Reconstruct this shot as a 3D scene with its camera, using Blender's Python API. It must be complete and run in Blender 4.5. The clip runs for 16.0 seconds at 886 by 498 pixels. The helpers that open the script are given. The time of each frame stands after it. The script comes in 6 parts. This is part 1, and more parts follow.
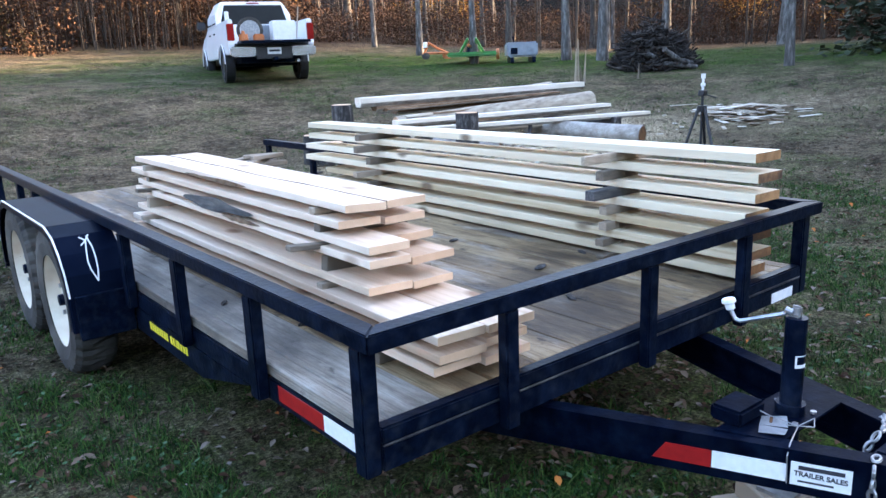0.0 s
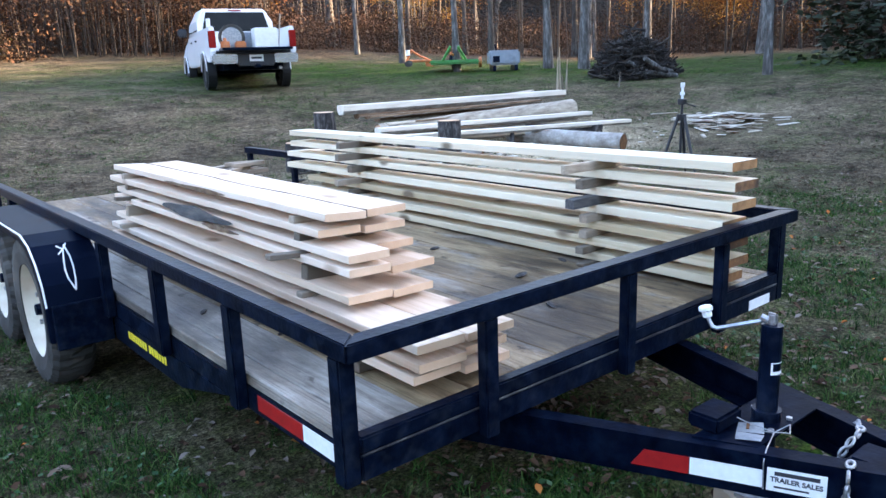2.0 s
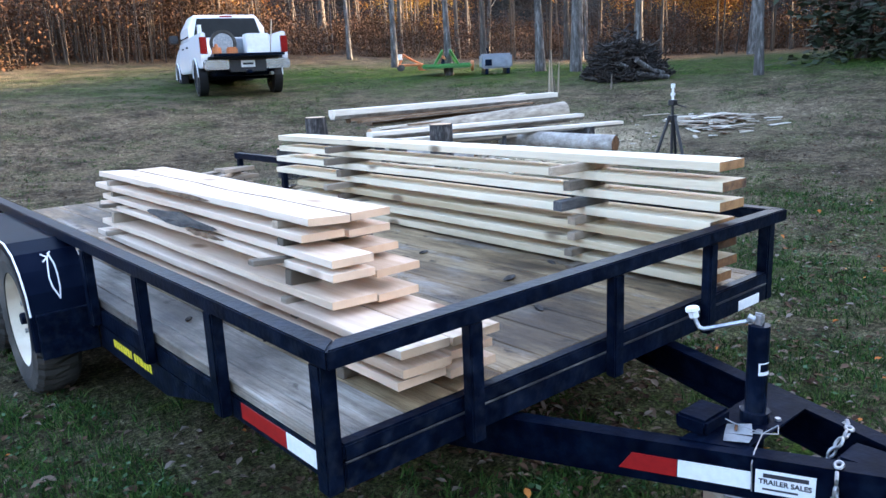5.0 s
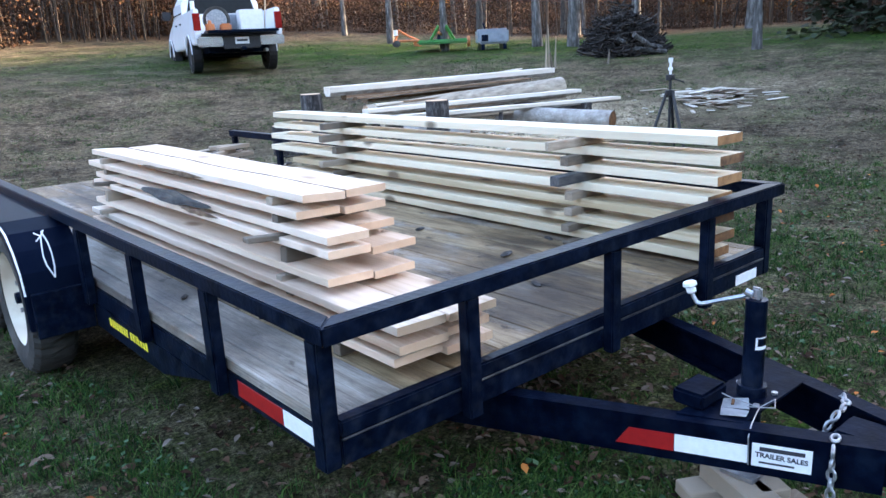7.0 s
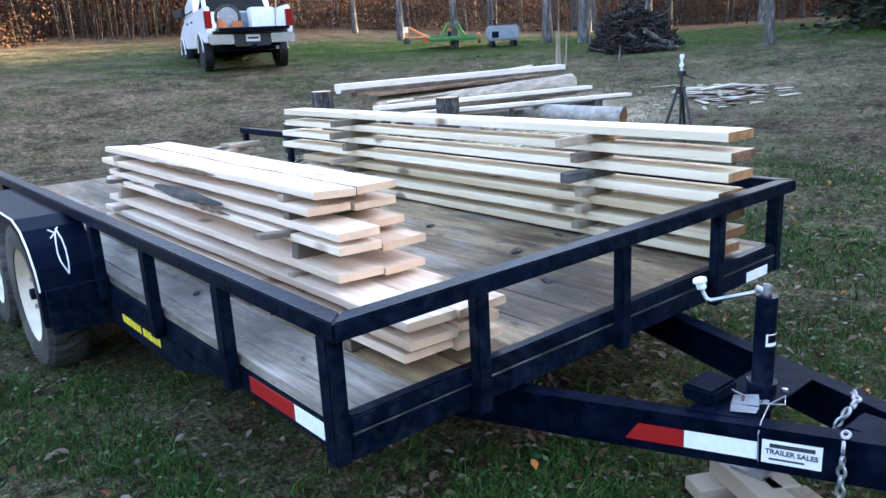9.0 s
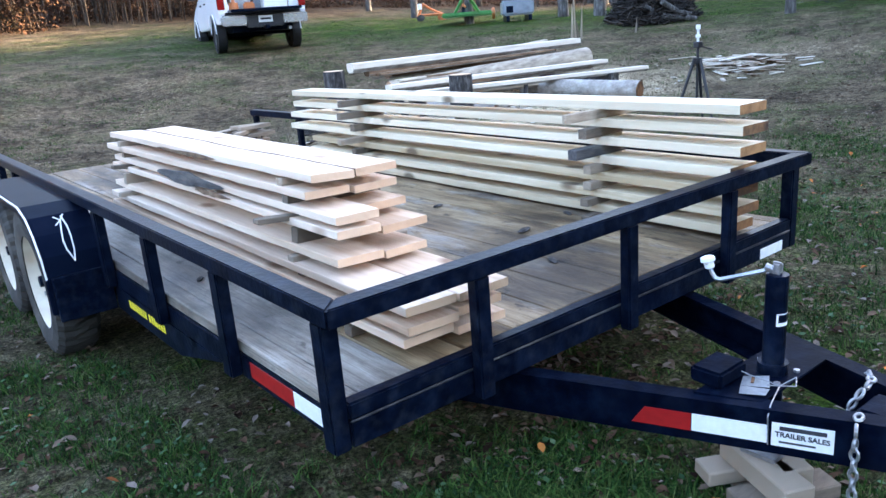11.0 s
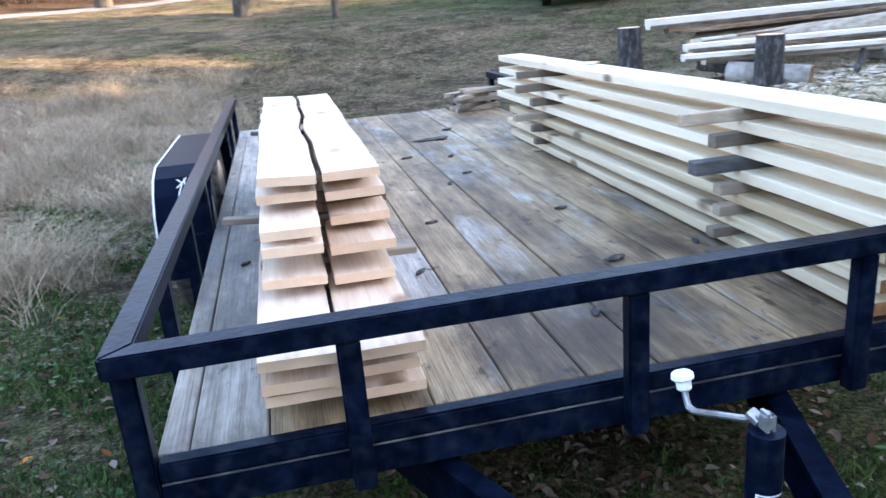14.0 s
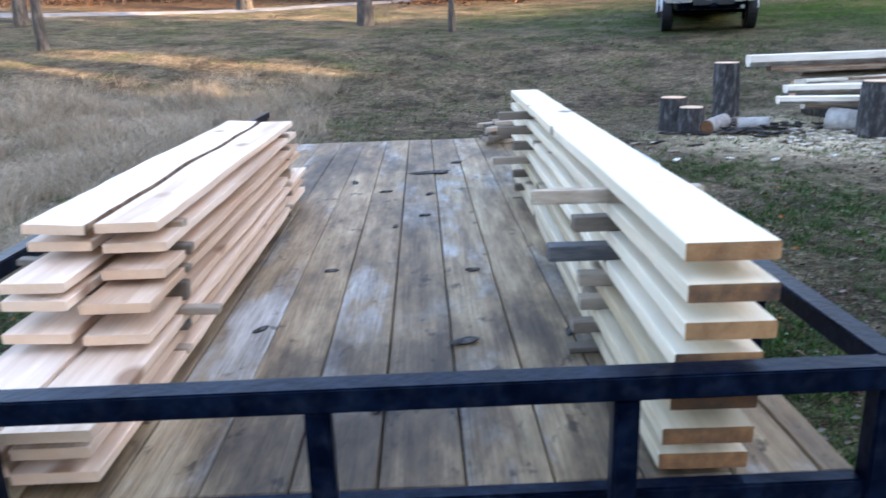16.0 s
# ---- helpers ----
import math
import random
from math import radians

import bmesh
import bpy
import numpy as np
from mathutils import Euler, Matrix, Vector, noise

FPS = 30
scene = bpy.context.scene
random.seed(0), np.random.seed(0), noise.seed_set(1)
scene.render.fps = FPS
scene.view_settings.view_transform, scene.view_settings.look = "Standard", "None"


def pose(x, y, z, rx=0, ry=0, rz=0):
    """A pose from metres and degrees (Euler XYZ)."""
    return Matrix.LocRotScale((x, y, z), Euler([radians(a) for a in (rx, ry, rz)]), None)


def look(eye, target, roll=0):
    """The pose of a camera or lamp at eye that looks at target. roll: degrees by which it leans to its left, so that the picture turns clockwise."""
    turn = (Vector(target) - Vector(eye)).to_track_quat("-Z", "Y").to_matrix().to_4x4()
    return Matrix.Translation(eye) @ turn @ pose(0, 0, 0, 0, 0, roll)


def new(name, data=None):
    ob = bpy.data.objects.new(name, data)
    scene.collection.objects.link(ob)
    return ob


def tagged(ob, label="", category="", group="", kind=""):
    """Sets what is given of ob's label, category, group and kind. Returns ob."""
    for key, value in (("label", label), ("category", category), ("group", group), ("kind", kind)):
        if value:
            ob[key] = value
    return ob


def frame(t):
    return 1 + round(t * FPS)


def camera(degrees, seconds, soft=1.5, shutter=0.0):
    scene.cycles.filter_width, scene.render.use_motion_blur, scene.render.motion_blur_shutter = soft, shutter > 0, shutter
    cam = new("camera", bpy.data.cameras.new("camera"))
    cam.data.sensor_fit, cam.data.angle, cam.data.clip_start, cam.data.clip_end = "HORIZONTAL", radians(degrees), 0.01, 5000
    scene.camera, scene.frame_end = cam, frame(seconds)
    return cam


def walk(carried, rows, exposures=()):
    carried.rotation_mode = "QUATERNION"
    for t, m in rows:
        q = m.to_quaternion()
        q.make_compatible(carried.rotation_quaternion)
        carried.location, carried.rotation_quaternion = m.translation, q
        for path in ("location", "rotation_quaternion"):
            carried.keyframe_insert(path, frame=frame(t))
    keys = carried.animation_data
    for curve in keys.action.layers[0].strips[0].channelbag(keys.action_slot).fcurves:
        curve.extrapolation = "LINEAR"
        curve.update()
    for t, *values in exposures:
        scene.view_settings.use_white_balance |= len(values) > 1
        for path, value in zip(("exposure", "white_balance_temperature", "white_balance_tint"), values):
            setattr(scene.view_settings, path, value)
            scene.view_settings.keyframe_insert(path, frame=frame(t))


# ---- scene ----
cam = camera(61.2, 16.0, shutter=0.2)
PATH = [
    (0, (-0.873, -1.397, 1.379), (0.335, 0.124, 0.903), -2.2),
    (0.5, (-0.873, -1.405, 1.379), (0.344, 0.108, 0.9), -1.6),
    (1, (-0.877, -1.419, 1.383), (0.348, 0.091, 0.913), -1.7),
    (1.5, (-0.871, -1.411, 1.384), (0.345, 0.105, 0.911), -1.9),
    (2, (-0.867, -1.407, 1.384), (0.379, 0.089, 0.925), -2.0),
    (2.5, (-0.848, -1.403, 1.384), (0.432, 0.07, 0.948), -2.3),
    (3, (-0.852, -1.424, 1.386), (0.459, 0.026, 0.962), -2.3),
    (3.5, (-0.851, -1.424, 1.388), (0.452, 0.03, 0.954), -2.2),
    (4, (-0.842, -1.423, 1.383), (0.445, 0.047, 0.954), -2.4),
    (6.5, (-0.82, -1.399, 1.372), (0.416, 0.094, 0.88), -2.5),
    (7, (-0.816, -1.404, 1.368), (0.435, 0.072, 0.86), -2.9),
    (7.5, (-0.812, -1.411, 1.366), (0.433, 0.063, 0.839), -3.0),
    (8, (-0.811, -1.413, 1.37), (0.414, 0.077, 0.843), -3.3),
    (8.5, (-0.812, -1.416, 1.37), (0.436, 0.06, 0.857), -3.1),
    (9, (-0.822, -1.412, 1.369), (0.406, 0.08, 0.855), -3.1),
    (11.3, (-0.715, -1.408, 1.363), (0.461, 0.104, 0.787), -4.5),
    (11.5, (-0.685, -1.399, 1.364), (0.519, 0.086, 0.778), -3.9),
    (12, (-0.518, -1.329, 1.374), (0.677, 0.189, 0.854), -3.0),
    (12.5, (-0.334, -1.311, 1.385), (0.783, 0.241, 0.799), -4.3),
    (13, (-0.12, -1.388, 1.369), (0.784, 0.301, 0.794), -2.0),
    (13.5, (0.139, -1.441, 1.361), (0.88, 0.311, 0.744), -4.7),
    (14, (0.411, -1.395, 1.356), (0.777, 0.472, 0.739), -4.9),
    (14.5, (0.636, -1.38, 1.389), (0.701, 0.523, 0.777), -4.3),
    (15, (0.886, -1.419, 1.385), (0.731, 0.48, 0.777), -3.3),
    (15.5, (1.079, -1.361, 1.375), (0.905, 0.528, 0.741), -3.9),
    (16, (1.329, -1.245, 1.405), (1.369, 0.672, 0.837), -1.8),
]
walk(cam, [(t, look(eye, target, roll)) for t, eye, target, roll in PATH], exposures=[(0.0, 3.52, 6320, 18), (7.0, 3.53, 6320, 18), (9.0, 3.62, 6320, 18), (12.0, 3.66, 6320, 18), (13.0, 3.56, 6320, 18), (14.0, 3.62, 6320, 18), (15.0, 3.58, 6320, 18), (15.5, 3.58, 6320, 18), (16.0, 3.32, 6320, 18)])

# ---- light ----
world = bpy.data.worlds.new("sky")
scene.world = world
world.use_nodes = True
wn = world.node_tree.nodes
sky = wn.new("ShaderNodeTexSky")
sky.sky_type = "NISHITA"
sky.sun_disc = False
SUN_AZ, SUN_EL = math.radians(112), math.radians(13)   # azimuth from +y towards +x
sky.sun_elevation, sky.sun_rotation = SUN_EL, SUN_AZ
sky.dust_density = 2.0
world.node_tree.links.new(sky.outputs[0], wn["Background"].inputs[0])
wn["Background"].inputs[1].default_value = 0.15
sun = new("sun", bpy.data.lights.new("sun", "SUN"))
sun.data.energy, sun.data.angle, sun.data.color = 5.0, math.radians(0.6), (1.0, 0.72, 0.42)
sun_dir = Vector((math.sin(SUN_AZ) * math.cos(SUN_EL), math.cos(SUN_AZ) * math.cos(SUN_EL), math.sin(SUN_EL)))
sun.matrix_world = look(sun_dir * 60, (0, 0, 0))


# ---- materials ----
def material(name, colours, scale=6.0, rough=0.7, metal=0.0, bump=0.15, bump_scale=60.0, stretch=(1, 1, 1), island=0.0, per_object=0.0,
             detail=6.0, spec=0.5, dirt=None, dirt_scale=2.0, dirt_amount=0.5, coord="Object", distance=0.004, knots=None):
    """Noise-mixed colours at two scales, with bump; dirt: a second colour laid in larger patches."""
    m = bpy.data.materials.new(name)
    m.use_nodes = True
    nt = m.node_tree
    n, link = nt.nodes, nt.links.new
    b = n["Principled BSDF"]
    tc = n.new("ShaderNodeTexCoord")
    mp = n.new("ShaderNodeMapping")
    mp.inputs["Scale"].default_value = stretch
    link(tc.outputs[coord], mp.inputs["Vector"])
    vec = mp.outputs[0]
    oi = n.new("ShaderNodeObjectInfo")
    if per_object:
        add = n.new("ShaderNodeVectorMath")
        add.operation = "MULTIPLY_ADD"
        add.inputs[0].default_value = (37, 53, 71)
        link(oi.outputs["Random"], add.inputs[1])
        link(vec, add.inputs[2])
        vec = add.outputs[0]
    no = n.new("ShaderNodeTexNoise")
    no.inputs["Scale"].default_value, no.inputs["Detail"].default_value = scale, detail
    no.inputs["Roughness"].default_value = 0.65
    link(vec, no.inputs["Vector"])
    fac = no.outputs["Fac"]
    if island or per_object:
        src = n.new("ShaderNodeNewGeometry").outputs["Random Per Island"] if island else oi.outputs["Random"]
        mix = n.new("ShaderNodeMix")
        mix.inputs[0].default_value = island or per_object
        link(fac, mix.inputs[2])
        link(src, mix.inputs[3])
        fac = mix.outputs[0]
    ramp = n.new("ShaderNodeValToRGB")
    el = ramp.color_ramp.elements
    lo, hi = (0.32, 0.68) if not island else (0.12, 0.88)
    for i, c in enumerate(colours):
        pos = lo + (hi - lo) * i / max(1, len(colours) - 1)
        e = el[i] if i < 2 else el.new(pos)
        e.position, e.color = pos, (*c, 1)
    link(fac, ramp.inputs[0])
    col = ramp.outputs[0]
    if dirt:
        n2 = n.new("ShaderNodeTexNoise")
        n2.inputs["Scale"].default_value, n2.inputs["Detail"].default_value = dirt_scale, 8
        link(vec, n2.inputs["Vector"])
        r2 = n.new("ShaderNodeValToRGB")
        r2.color_ramp.elements[0].position, r2.color_ramp.elements[1].position = 0.48, 0.72
        r2.color_ramp.elements[1].color = (dirt_amount,) * 3 + (1,)
        link(n2.outputs["Fac"], r2.inputs[0])
        mx = n.new("ShaderNodeMix")
        mx.data_type = "RGBA"
        link(r2.outputs[0], mx.inputs[0])
        link(col, mx.inputs[6])
        mx.inputs[7].default_value = (*dirt, 1)
        col = mx.outputs[2]
    if knots:
        vo = n.new("ShaderNodeTexVoronoi")
        vo.inputs["Scale"].default_value = 1.0
        km = n.new("ShaderNodeMapping")
        km.inputs["Scale"].default_value = (4.5, 2.6, 4.5)
        link(tc.outputs[coord], km.inputs["Vector"])
        ka = n.new("ShaderNodeVectorMath")
        ka.operation = "MULTIPLY_ADD"
        ka.inputs[0].default_value = (19, 31, 47)
        link(oi.outputs["Random"], ka.inputs[1])
        link(km.outputs[0], ka.inputs[2])
        link(ka.outputs[0], vo.inputs["Vector"])
        kr = n.new("ShaderNodeValToRGB")
        kr.color_ramp.elements[0].position, kr.color_ramp.elements[1].position = 0.1, 0.19
        kr.color_ramp.elements[0].color, kr.color_ramp.elements[1].color = (0.85, 0.85, 0.85, 1), (0, 0, 0, 1)
        link(vo.outputs["Distance"], kr.inputs[0])
        kx = n.new("ShaderNodeMix")
        kx.data_type = "RGBA"
        link(kr.outputs[0], kx.inputs[0])
        link(col, kx.inputs[6])
        kx.inputs[7].default_value = (*knots, 1)
        col = kx.outputs[2]
    link(col, b.inputs["Base Color"])
    b.inputs["Roughness"].default_value, b.inputs["Metallic"].default_value = rough, metal
    b.inputs["Specular IOR Level"].default_value = spec
    if bump:
        n3 = n.new("ShaderNodeTexNoise")
        n3.inputs["Scale"].default_value, n3.inputs["Detail"].default_value = bump_scale, 5
        link(vec, n3.inputs["Vector"])
        bp = n.new("ShaderNodeBump")
        bp.inputs["Strength"].default_value, bp.inputs["Distance"].default_value = bump, distance
        link(n3.outputs["Fac"], bp.inputs["Height"])
        link(bp.outputs[0], b.inputs["Normal"])
    return m


PAINT = material("black_paint", [(0.001, 0.002, 0.006), (0.0024, 0.0048, 0.0128), (0.0065, 0.0115, 0.026)], 14, 0.28, bump=0.3, bump_scale=50, spec=0.06,
                 dirt=(0.024, 0.03, 0.042), dirt_scale=26, dirt_amount=0.35)
PAINT.node_tree.nodes["Principled BSDF"].inputs["Specular Tint"].default_value = (0.32, 0.58, 1.0, 1)
# Darker copy of the frame's black paint: the tongue's weaker sky sheen as colour.
DIMPAINT = material("black_paint_dim", [(0.0006, 0.0013, 0.0045), (0.0014, 0.003, 0.0095), (0.0036, 0.0075, 0.018)], 14, 0.45, bump=0.35, bump_scale=50, spec=0.025,
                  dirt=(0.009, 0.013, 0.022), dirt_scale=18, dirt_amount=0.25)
DIMPAINT.node_tree.nodes["Principled BSDF"].inputs["Specular Tint"].default_value = (0.32, 0.58, 1.0, 1)
WORNSTEEL = material("scraped_steel", [(0.006, 0.008, 0.014), (0.05, 0.05, 0.055), (0.17, 0.16, 0.15)], 7, 0.6, bump=0.3, spec=0.2)
FENDER = material("fender_paint", [(0.0014, 0.003, 0.009), (0.003, 0.006, 0.016)], 5, 0.34, bump=0.06, spec=0.025, dirt=(0.012, 0.014, 0.02), dirt_scale=5, dirt_amount=0.15)
FENDER.node_tree.nodes["Principled BSDF"].inputs["Specular Tint"].default_value = (0.35, 0.6, 1.0, 1)
PINE = material("fresh_sawn_board", [(0.5, 0.33, 0.21), (0.7, 0.53, 0.39), (0.8, 0.65, 0.515)], 4, 0.75, bump=0.5, bump_scale=45,
                stretch=(6, 0.35, 6), per_object=0.35, dirt=(0.4, 0.24, 0.14), dirt_scale=2.2, dirt_amount=0.62, knots=(0.24, 0.12, 0.06))
POPLAR = material("pale_sawn_beam", [(0.44, 0.335, 0.2), (0.69, 0.58, 0.41), (0.82, 0.72, 0.55)], 4, 0.75, bump=0.45, bump_scale=60,
                  stretch=(6, 0.3, 6), per_object=0.3, dirt=(0.34, 0.26, 0.15), dirt_scale=2.0, dirt_amount=0.5, knots=(0.1, 0.06, 0.03))
ENDGRAIN = material("end_grain", [(0.13, 0.055, 0.02), (0.27, 0.125, 0.045), (0.4, 0.21, 0.085)], 25, 0.8, bump=0.5, bump_scale=150, per_object=0.4,
                    dirt=(0.05, 0.03, 0.02), dirt_scale=9, dirt_amount=1.0)
ENDPALE = material("pale_end_grain", [(0.66, 0.42, 0.26), (0.74, 0.52, 0.35)], 25, 0.8, bump=0.5, bump_scale=150, per_object=0.4)
STICK = material("grey_stick", [(0.12, 0.095, 0.07), (0.23, 0.18, 0.132), (0.36, 0.285, 0.21)], 9, 0.8, bump=0.4, stretch=(1, 6, 6), per_object=0.6)
DARKSTICK = material("dark_stick", [(0.03, 0.03, 0.035), (0.07, 0.068, 0.07), (0.13, 0.12, 0.115)], 9, 0.7, bump=0.4, stretch=(1, 6, 6))
BARK = material("bark", [(0.018, 0.014, 0.011), (0.05, 0.042, 0.035), (0.12, 0.105, 0.09)], 5, 0.9, bump=1.0, bump_scale=14, stretch=(2.5, 2.5, 0.5), distance=0.03)
PALEBARK = material("pale_bark", [(0.02, 0.018, 0.017), (0.07, 0.066, 0.062), (0.2, 0.195, 0.19)], 4, 0.9, bump=0.9, bump_scale=12, stretch=(2.5, 2.5, 0.6), distance=0.03)
LOGBARK = material("log_bark", [(0.16, 0.14, 0.12), (0.3, 0.27, 0.24), (0.42, 0.4, 0.37)], 6, 0.9, bump=0.9, bump_scale=25, distance=0.015)
DARKBARK = material("dark_log_bark", [(0.012, 0.011, 0.011), (0.035, 0.031, 0.03), (0.14, 0.13, 0.125)], 9, 0.9, bump=1.0, bump_scale=22, stretch=(2, 2, 0.7), distance=0.02)
DEADWOOD = material("dead_branch", [(0.006, 0.005, 0.005), (0.018, 0.014, 0.012), (0.075, 0.06, 0.05)], 3, 0.9, bump=0.6, island=0.6)
TYRE = material("tyre_rubber", [(0.015, 0.014, 0.013), (0.05, 0.046, 0.04)], 7, 0.85, bump=0.4, bump_scale=50, dirt=(0.13, 0.118, 0.1), dirt_scale=4, dirt_amount=0.6)
RIM = material("cream_rim", [(0.55, 0.48, 0.36), (0.74, 0.68, 0.56)], 6, 0.5, bump=0.1, dirt=(0.32, 0.19, 0.09), dirt_scale=6, dirt_amount=0.6)
GALV = material("galvanised", [(0.2, 0.22, 0.25), (0.42, 0.44, 0.47)], 20, 0.38, metal=0.85, bump=0.2)
CHAIN = material("chain_steel", [(0.25, 0.25, 0.26), (0.45, 0.45, 0.46)], 30, 0.45, metal=0.8, bump=0.2)
WHITE = material("white_plastic", [(0.7, 0.7, 0.7), (0.8, 0.8, 0.8)], 10, 0.5, bump=0.05)
PAPER = material("creased_paper", [(0.34, 0.35, 0.37), (0.6, 0.61, 0.62)], 22, 0.7, bump=0.3)
BROWNSLAB = material("bark_slab", [(0.06, 0.035, 0.02), (0.17, 0.1, 0.055), (0.32, 0.22, 0.14)], 6, 0.85, bump=0.6, stretch=(0.5, 4, 4))
TANSTICK = material("tan_stick", [(0.24, 0.18, 0.125), (0.37, 0.29, 0.21), (0.48, 0.39, 0.29)], 9, 0.8, bump=0.4, stretch=(1, 6, 6))
TAPE_W = material("white_reflector", [(0.74, 0.75, 0.76), (0.84, 0.85, 0.86)], 40, 0.35, bump=0.1)
TAPE_R = material("red_reflector", [(0.27, 0.008, 0.01), (0.36, 0.013, 0.013)], 40, 0.35, bump=0.1)
YELLOW = material("yellow_letter", [(0.75, 0.6, 0.02), (0.8, 0.66, 0.05)], 20, 0.5, bump=0)
INK = material("dark_print", [(0.015, 0.018, 0.025), (0.03, 0.03, 0.04)], 30, 0.6, bump=0)
PLASTIC = material("black_plastic", [(0.008, 0.009, 0.012), (0.018, 0.019, 0.024)], 15, 0.45, bump=0.15)
CARTYRE = material("truck_tyre", [(0.008, 0.008, 0.008), (0.02, 0.02, 0.019)], 7, 0.85, bump=0.3, bump_scale=50)
CARWHITE = material("white_car_paint", [(0.72, 0.74, 0.77), (0.8, 0.81, 0.83)], 2, 0.22, bump=0.0, dirt=(0.55, 0.52, 0.47), dirt_scale=2, dirt_amount=0.25)
GLASSDARK = material("tinted_glass", [(0.006, 0.007, 0.008), (0.012, 0.013, 0.015)], 2, 0.08, bump=0.0, spec=0.25)
TAILRED = material("tail_lamp", [(0.18, 0.006, 0.006), (0.28, 0.01, 0.009)], 8, 0.15, bump=0)
CHROME = material("bumper_chrome", [(0.45, 0.47, 0.5), (0.58, 0.6, 0.62)], 3, 0.25, metal=0.9, bump=0)
GREEN = material("green_paint", [(0.03, 0.2, 0.045), (0.06, 0.3, 0.07)], 6, 0.45, bump=0.1, dirt=(0.1, 0.07, 0.04), dirt_scale=3)
ORANGE = material("faded_orange_paint", [(0.42, 0.12, 0.03), (0.55, 0.18, 0.05)], 6, 0.5, bump=0.1, dirt=(0.12, 0.06, 0.03), dirt_scale=4)
GREYTIN = material("grey_sheet_metal", [(0.16, 0.19, 0.23), (0.26, 0.29, 0.33)], 5, 0.5, bump=0.1, dirt=(0.08, 0.07, 0.06), dirt_scale=3)
SLABWOOD = material("slab_wood", [(0.45, 0.36, 0.26), (0.68, 0.59, 0.47), (0.79, 0.73, 0.64)], 4, 0.8, bump=0.4, stretch=(0.4, 5, 5), per_object=0.3)
CHIP = material("wood_scrap", [(0.16, 0.11, 0.07), (0.52, 0.45, 0.36), (0.74, 0.69, 0.61)], 4, 0.85, bump=0.2, island=0.7)
LEAVES = material("autumn_leaves", [(0.012, 0.009, 0.007), (0.07, 0.024, 0.016), (0.15, 0.05, 0.024), (0.03, 0.017, 0.011), (0.24, 0.1, 0.022), (0.36, 0.22, 0.035), (0.1, 0.095, 0.028), (0.26, 0.15, 0.03), (0.02, 0.015, 0.01)], 0.11, 0.9,
                  bump=0, island=0.14, detail=4, spec=0.1)
CONIFER = material("conifer_needles", [(0.008, 0.016, 0.007), (0.02, 0.034, 0.013)], 0.6, 0.85, bump=0, island=0.5)
TWIGS = material("brush_stems", [(0.012, 0.01, 0.009), (0.035, 0.027, 0.02), (0.085, 0.062, 0.045)], 0.5, 0.9, bump=0, island=0.7)
GRASS = material("green_grass", [(0.003, 0.01, 0.0035), (0.012, 0.04, 0.009), (0.045, 0.105, 0.02), (0.15, 0.17, 0.06)], 0.7, 0.85, bump=0, island=0.55, spec=0.12)
STRAW = material("dead_grass_stems", [(0.09, 0.068, 0.044), (0.28, 0.225, 0.155), (0.48, 0.41, 0.31)], 1.4, 0.85, bump=0, island=0.5)
DULLSTRAW = material("dull_dead_grass", [(0.05, 0.038, 0.024), (0.13, 0.1, 0.066), (0.24, 0.2, 0.14)], 1.1, 0.9, bump=0, island=0.5, spec=0.1)
FALLEN = material("fallen_leaf", [(0.018, 0.01, 0.007), (0.05, 0.027, 0.016), (0.09, 0.05, 0.03), (0.14, 0.094, 0.066), (0.2, 0.165, 0.14)], 0.8, 0.9, bump=0, island=0.85, spec=0.1)
ORANGELEAF = material("orange_leaf", [(0.16, 0.05, 0.02), (0.38, 0.12, 0.03), (0.48, 0.2, 0.05)], 0.8, 0.85, bump=0, island=0.8, spec=0.1)
GRAVEL = material("gravel", [(0.07, 0.068, 0.068), (0.11, 0.11, 0.112), (0.16, 0.16, 0.165)], 3, 0.9, bump=0.5, bump_scale=30)
# Dull autumn colours taken near black: shade between the trees, put into the colour.
FARWOOD = material("far_woods_shaded", [(0.005, 0.004, 0.004), (0.012, 0.008, 0.006), (0.03, 0.016, 0.009), (0.01, 0.008, 0.006), (0.05, 0.026, 0.012)], 0.22, 0.95, bump=1.0, bump_scale=2.5, distance=0.6, detail=10)
BRUSH = material("dull_brush", [(0.01, 0.007, 0.006), (0.035, 0.019, 0.013), (0.08, 0.042, 0.025), (0.028, 0.024, 0.013), (0.09, 0.066, 0.02)], 0.35, 0.9, bump=0, island=0.2, spec=0.1)
BROADLEAF = material("weed_leaf", [(0.01, 0.03, 0.012), (0.032, 0.074, 0.03), (0.1, 0.16, 0.085)], 0.8, 0.85, bump=0, island=0.7, spec=0.12)


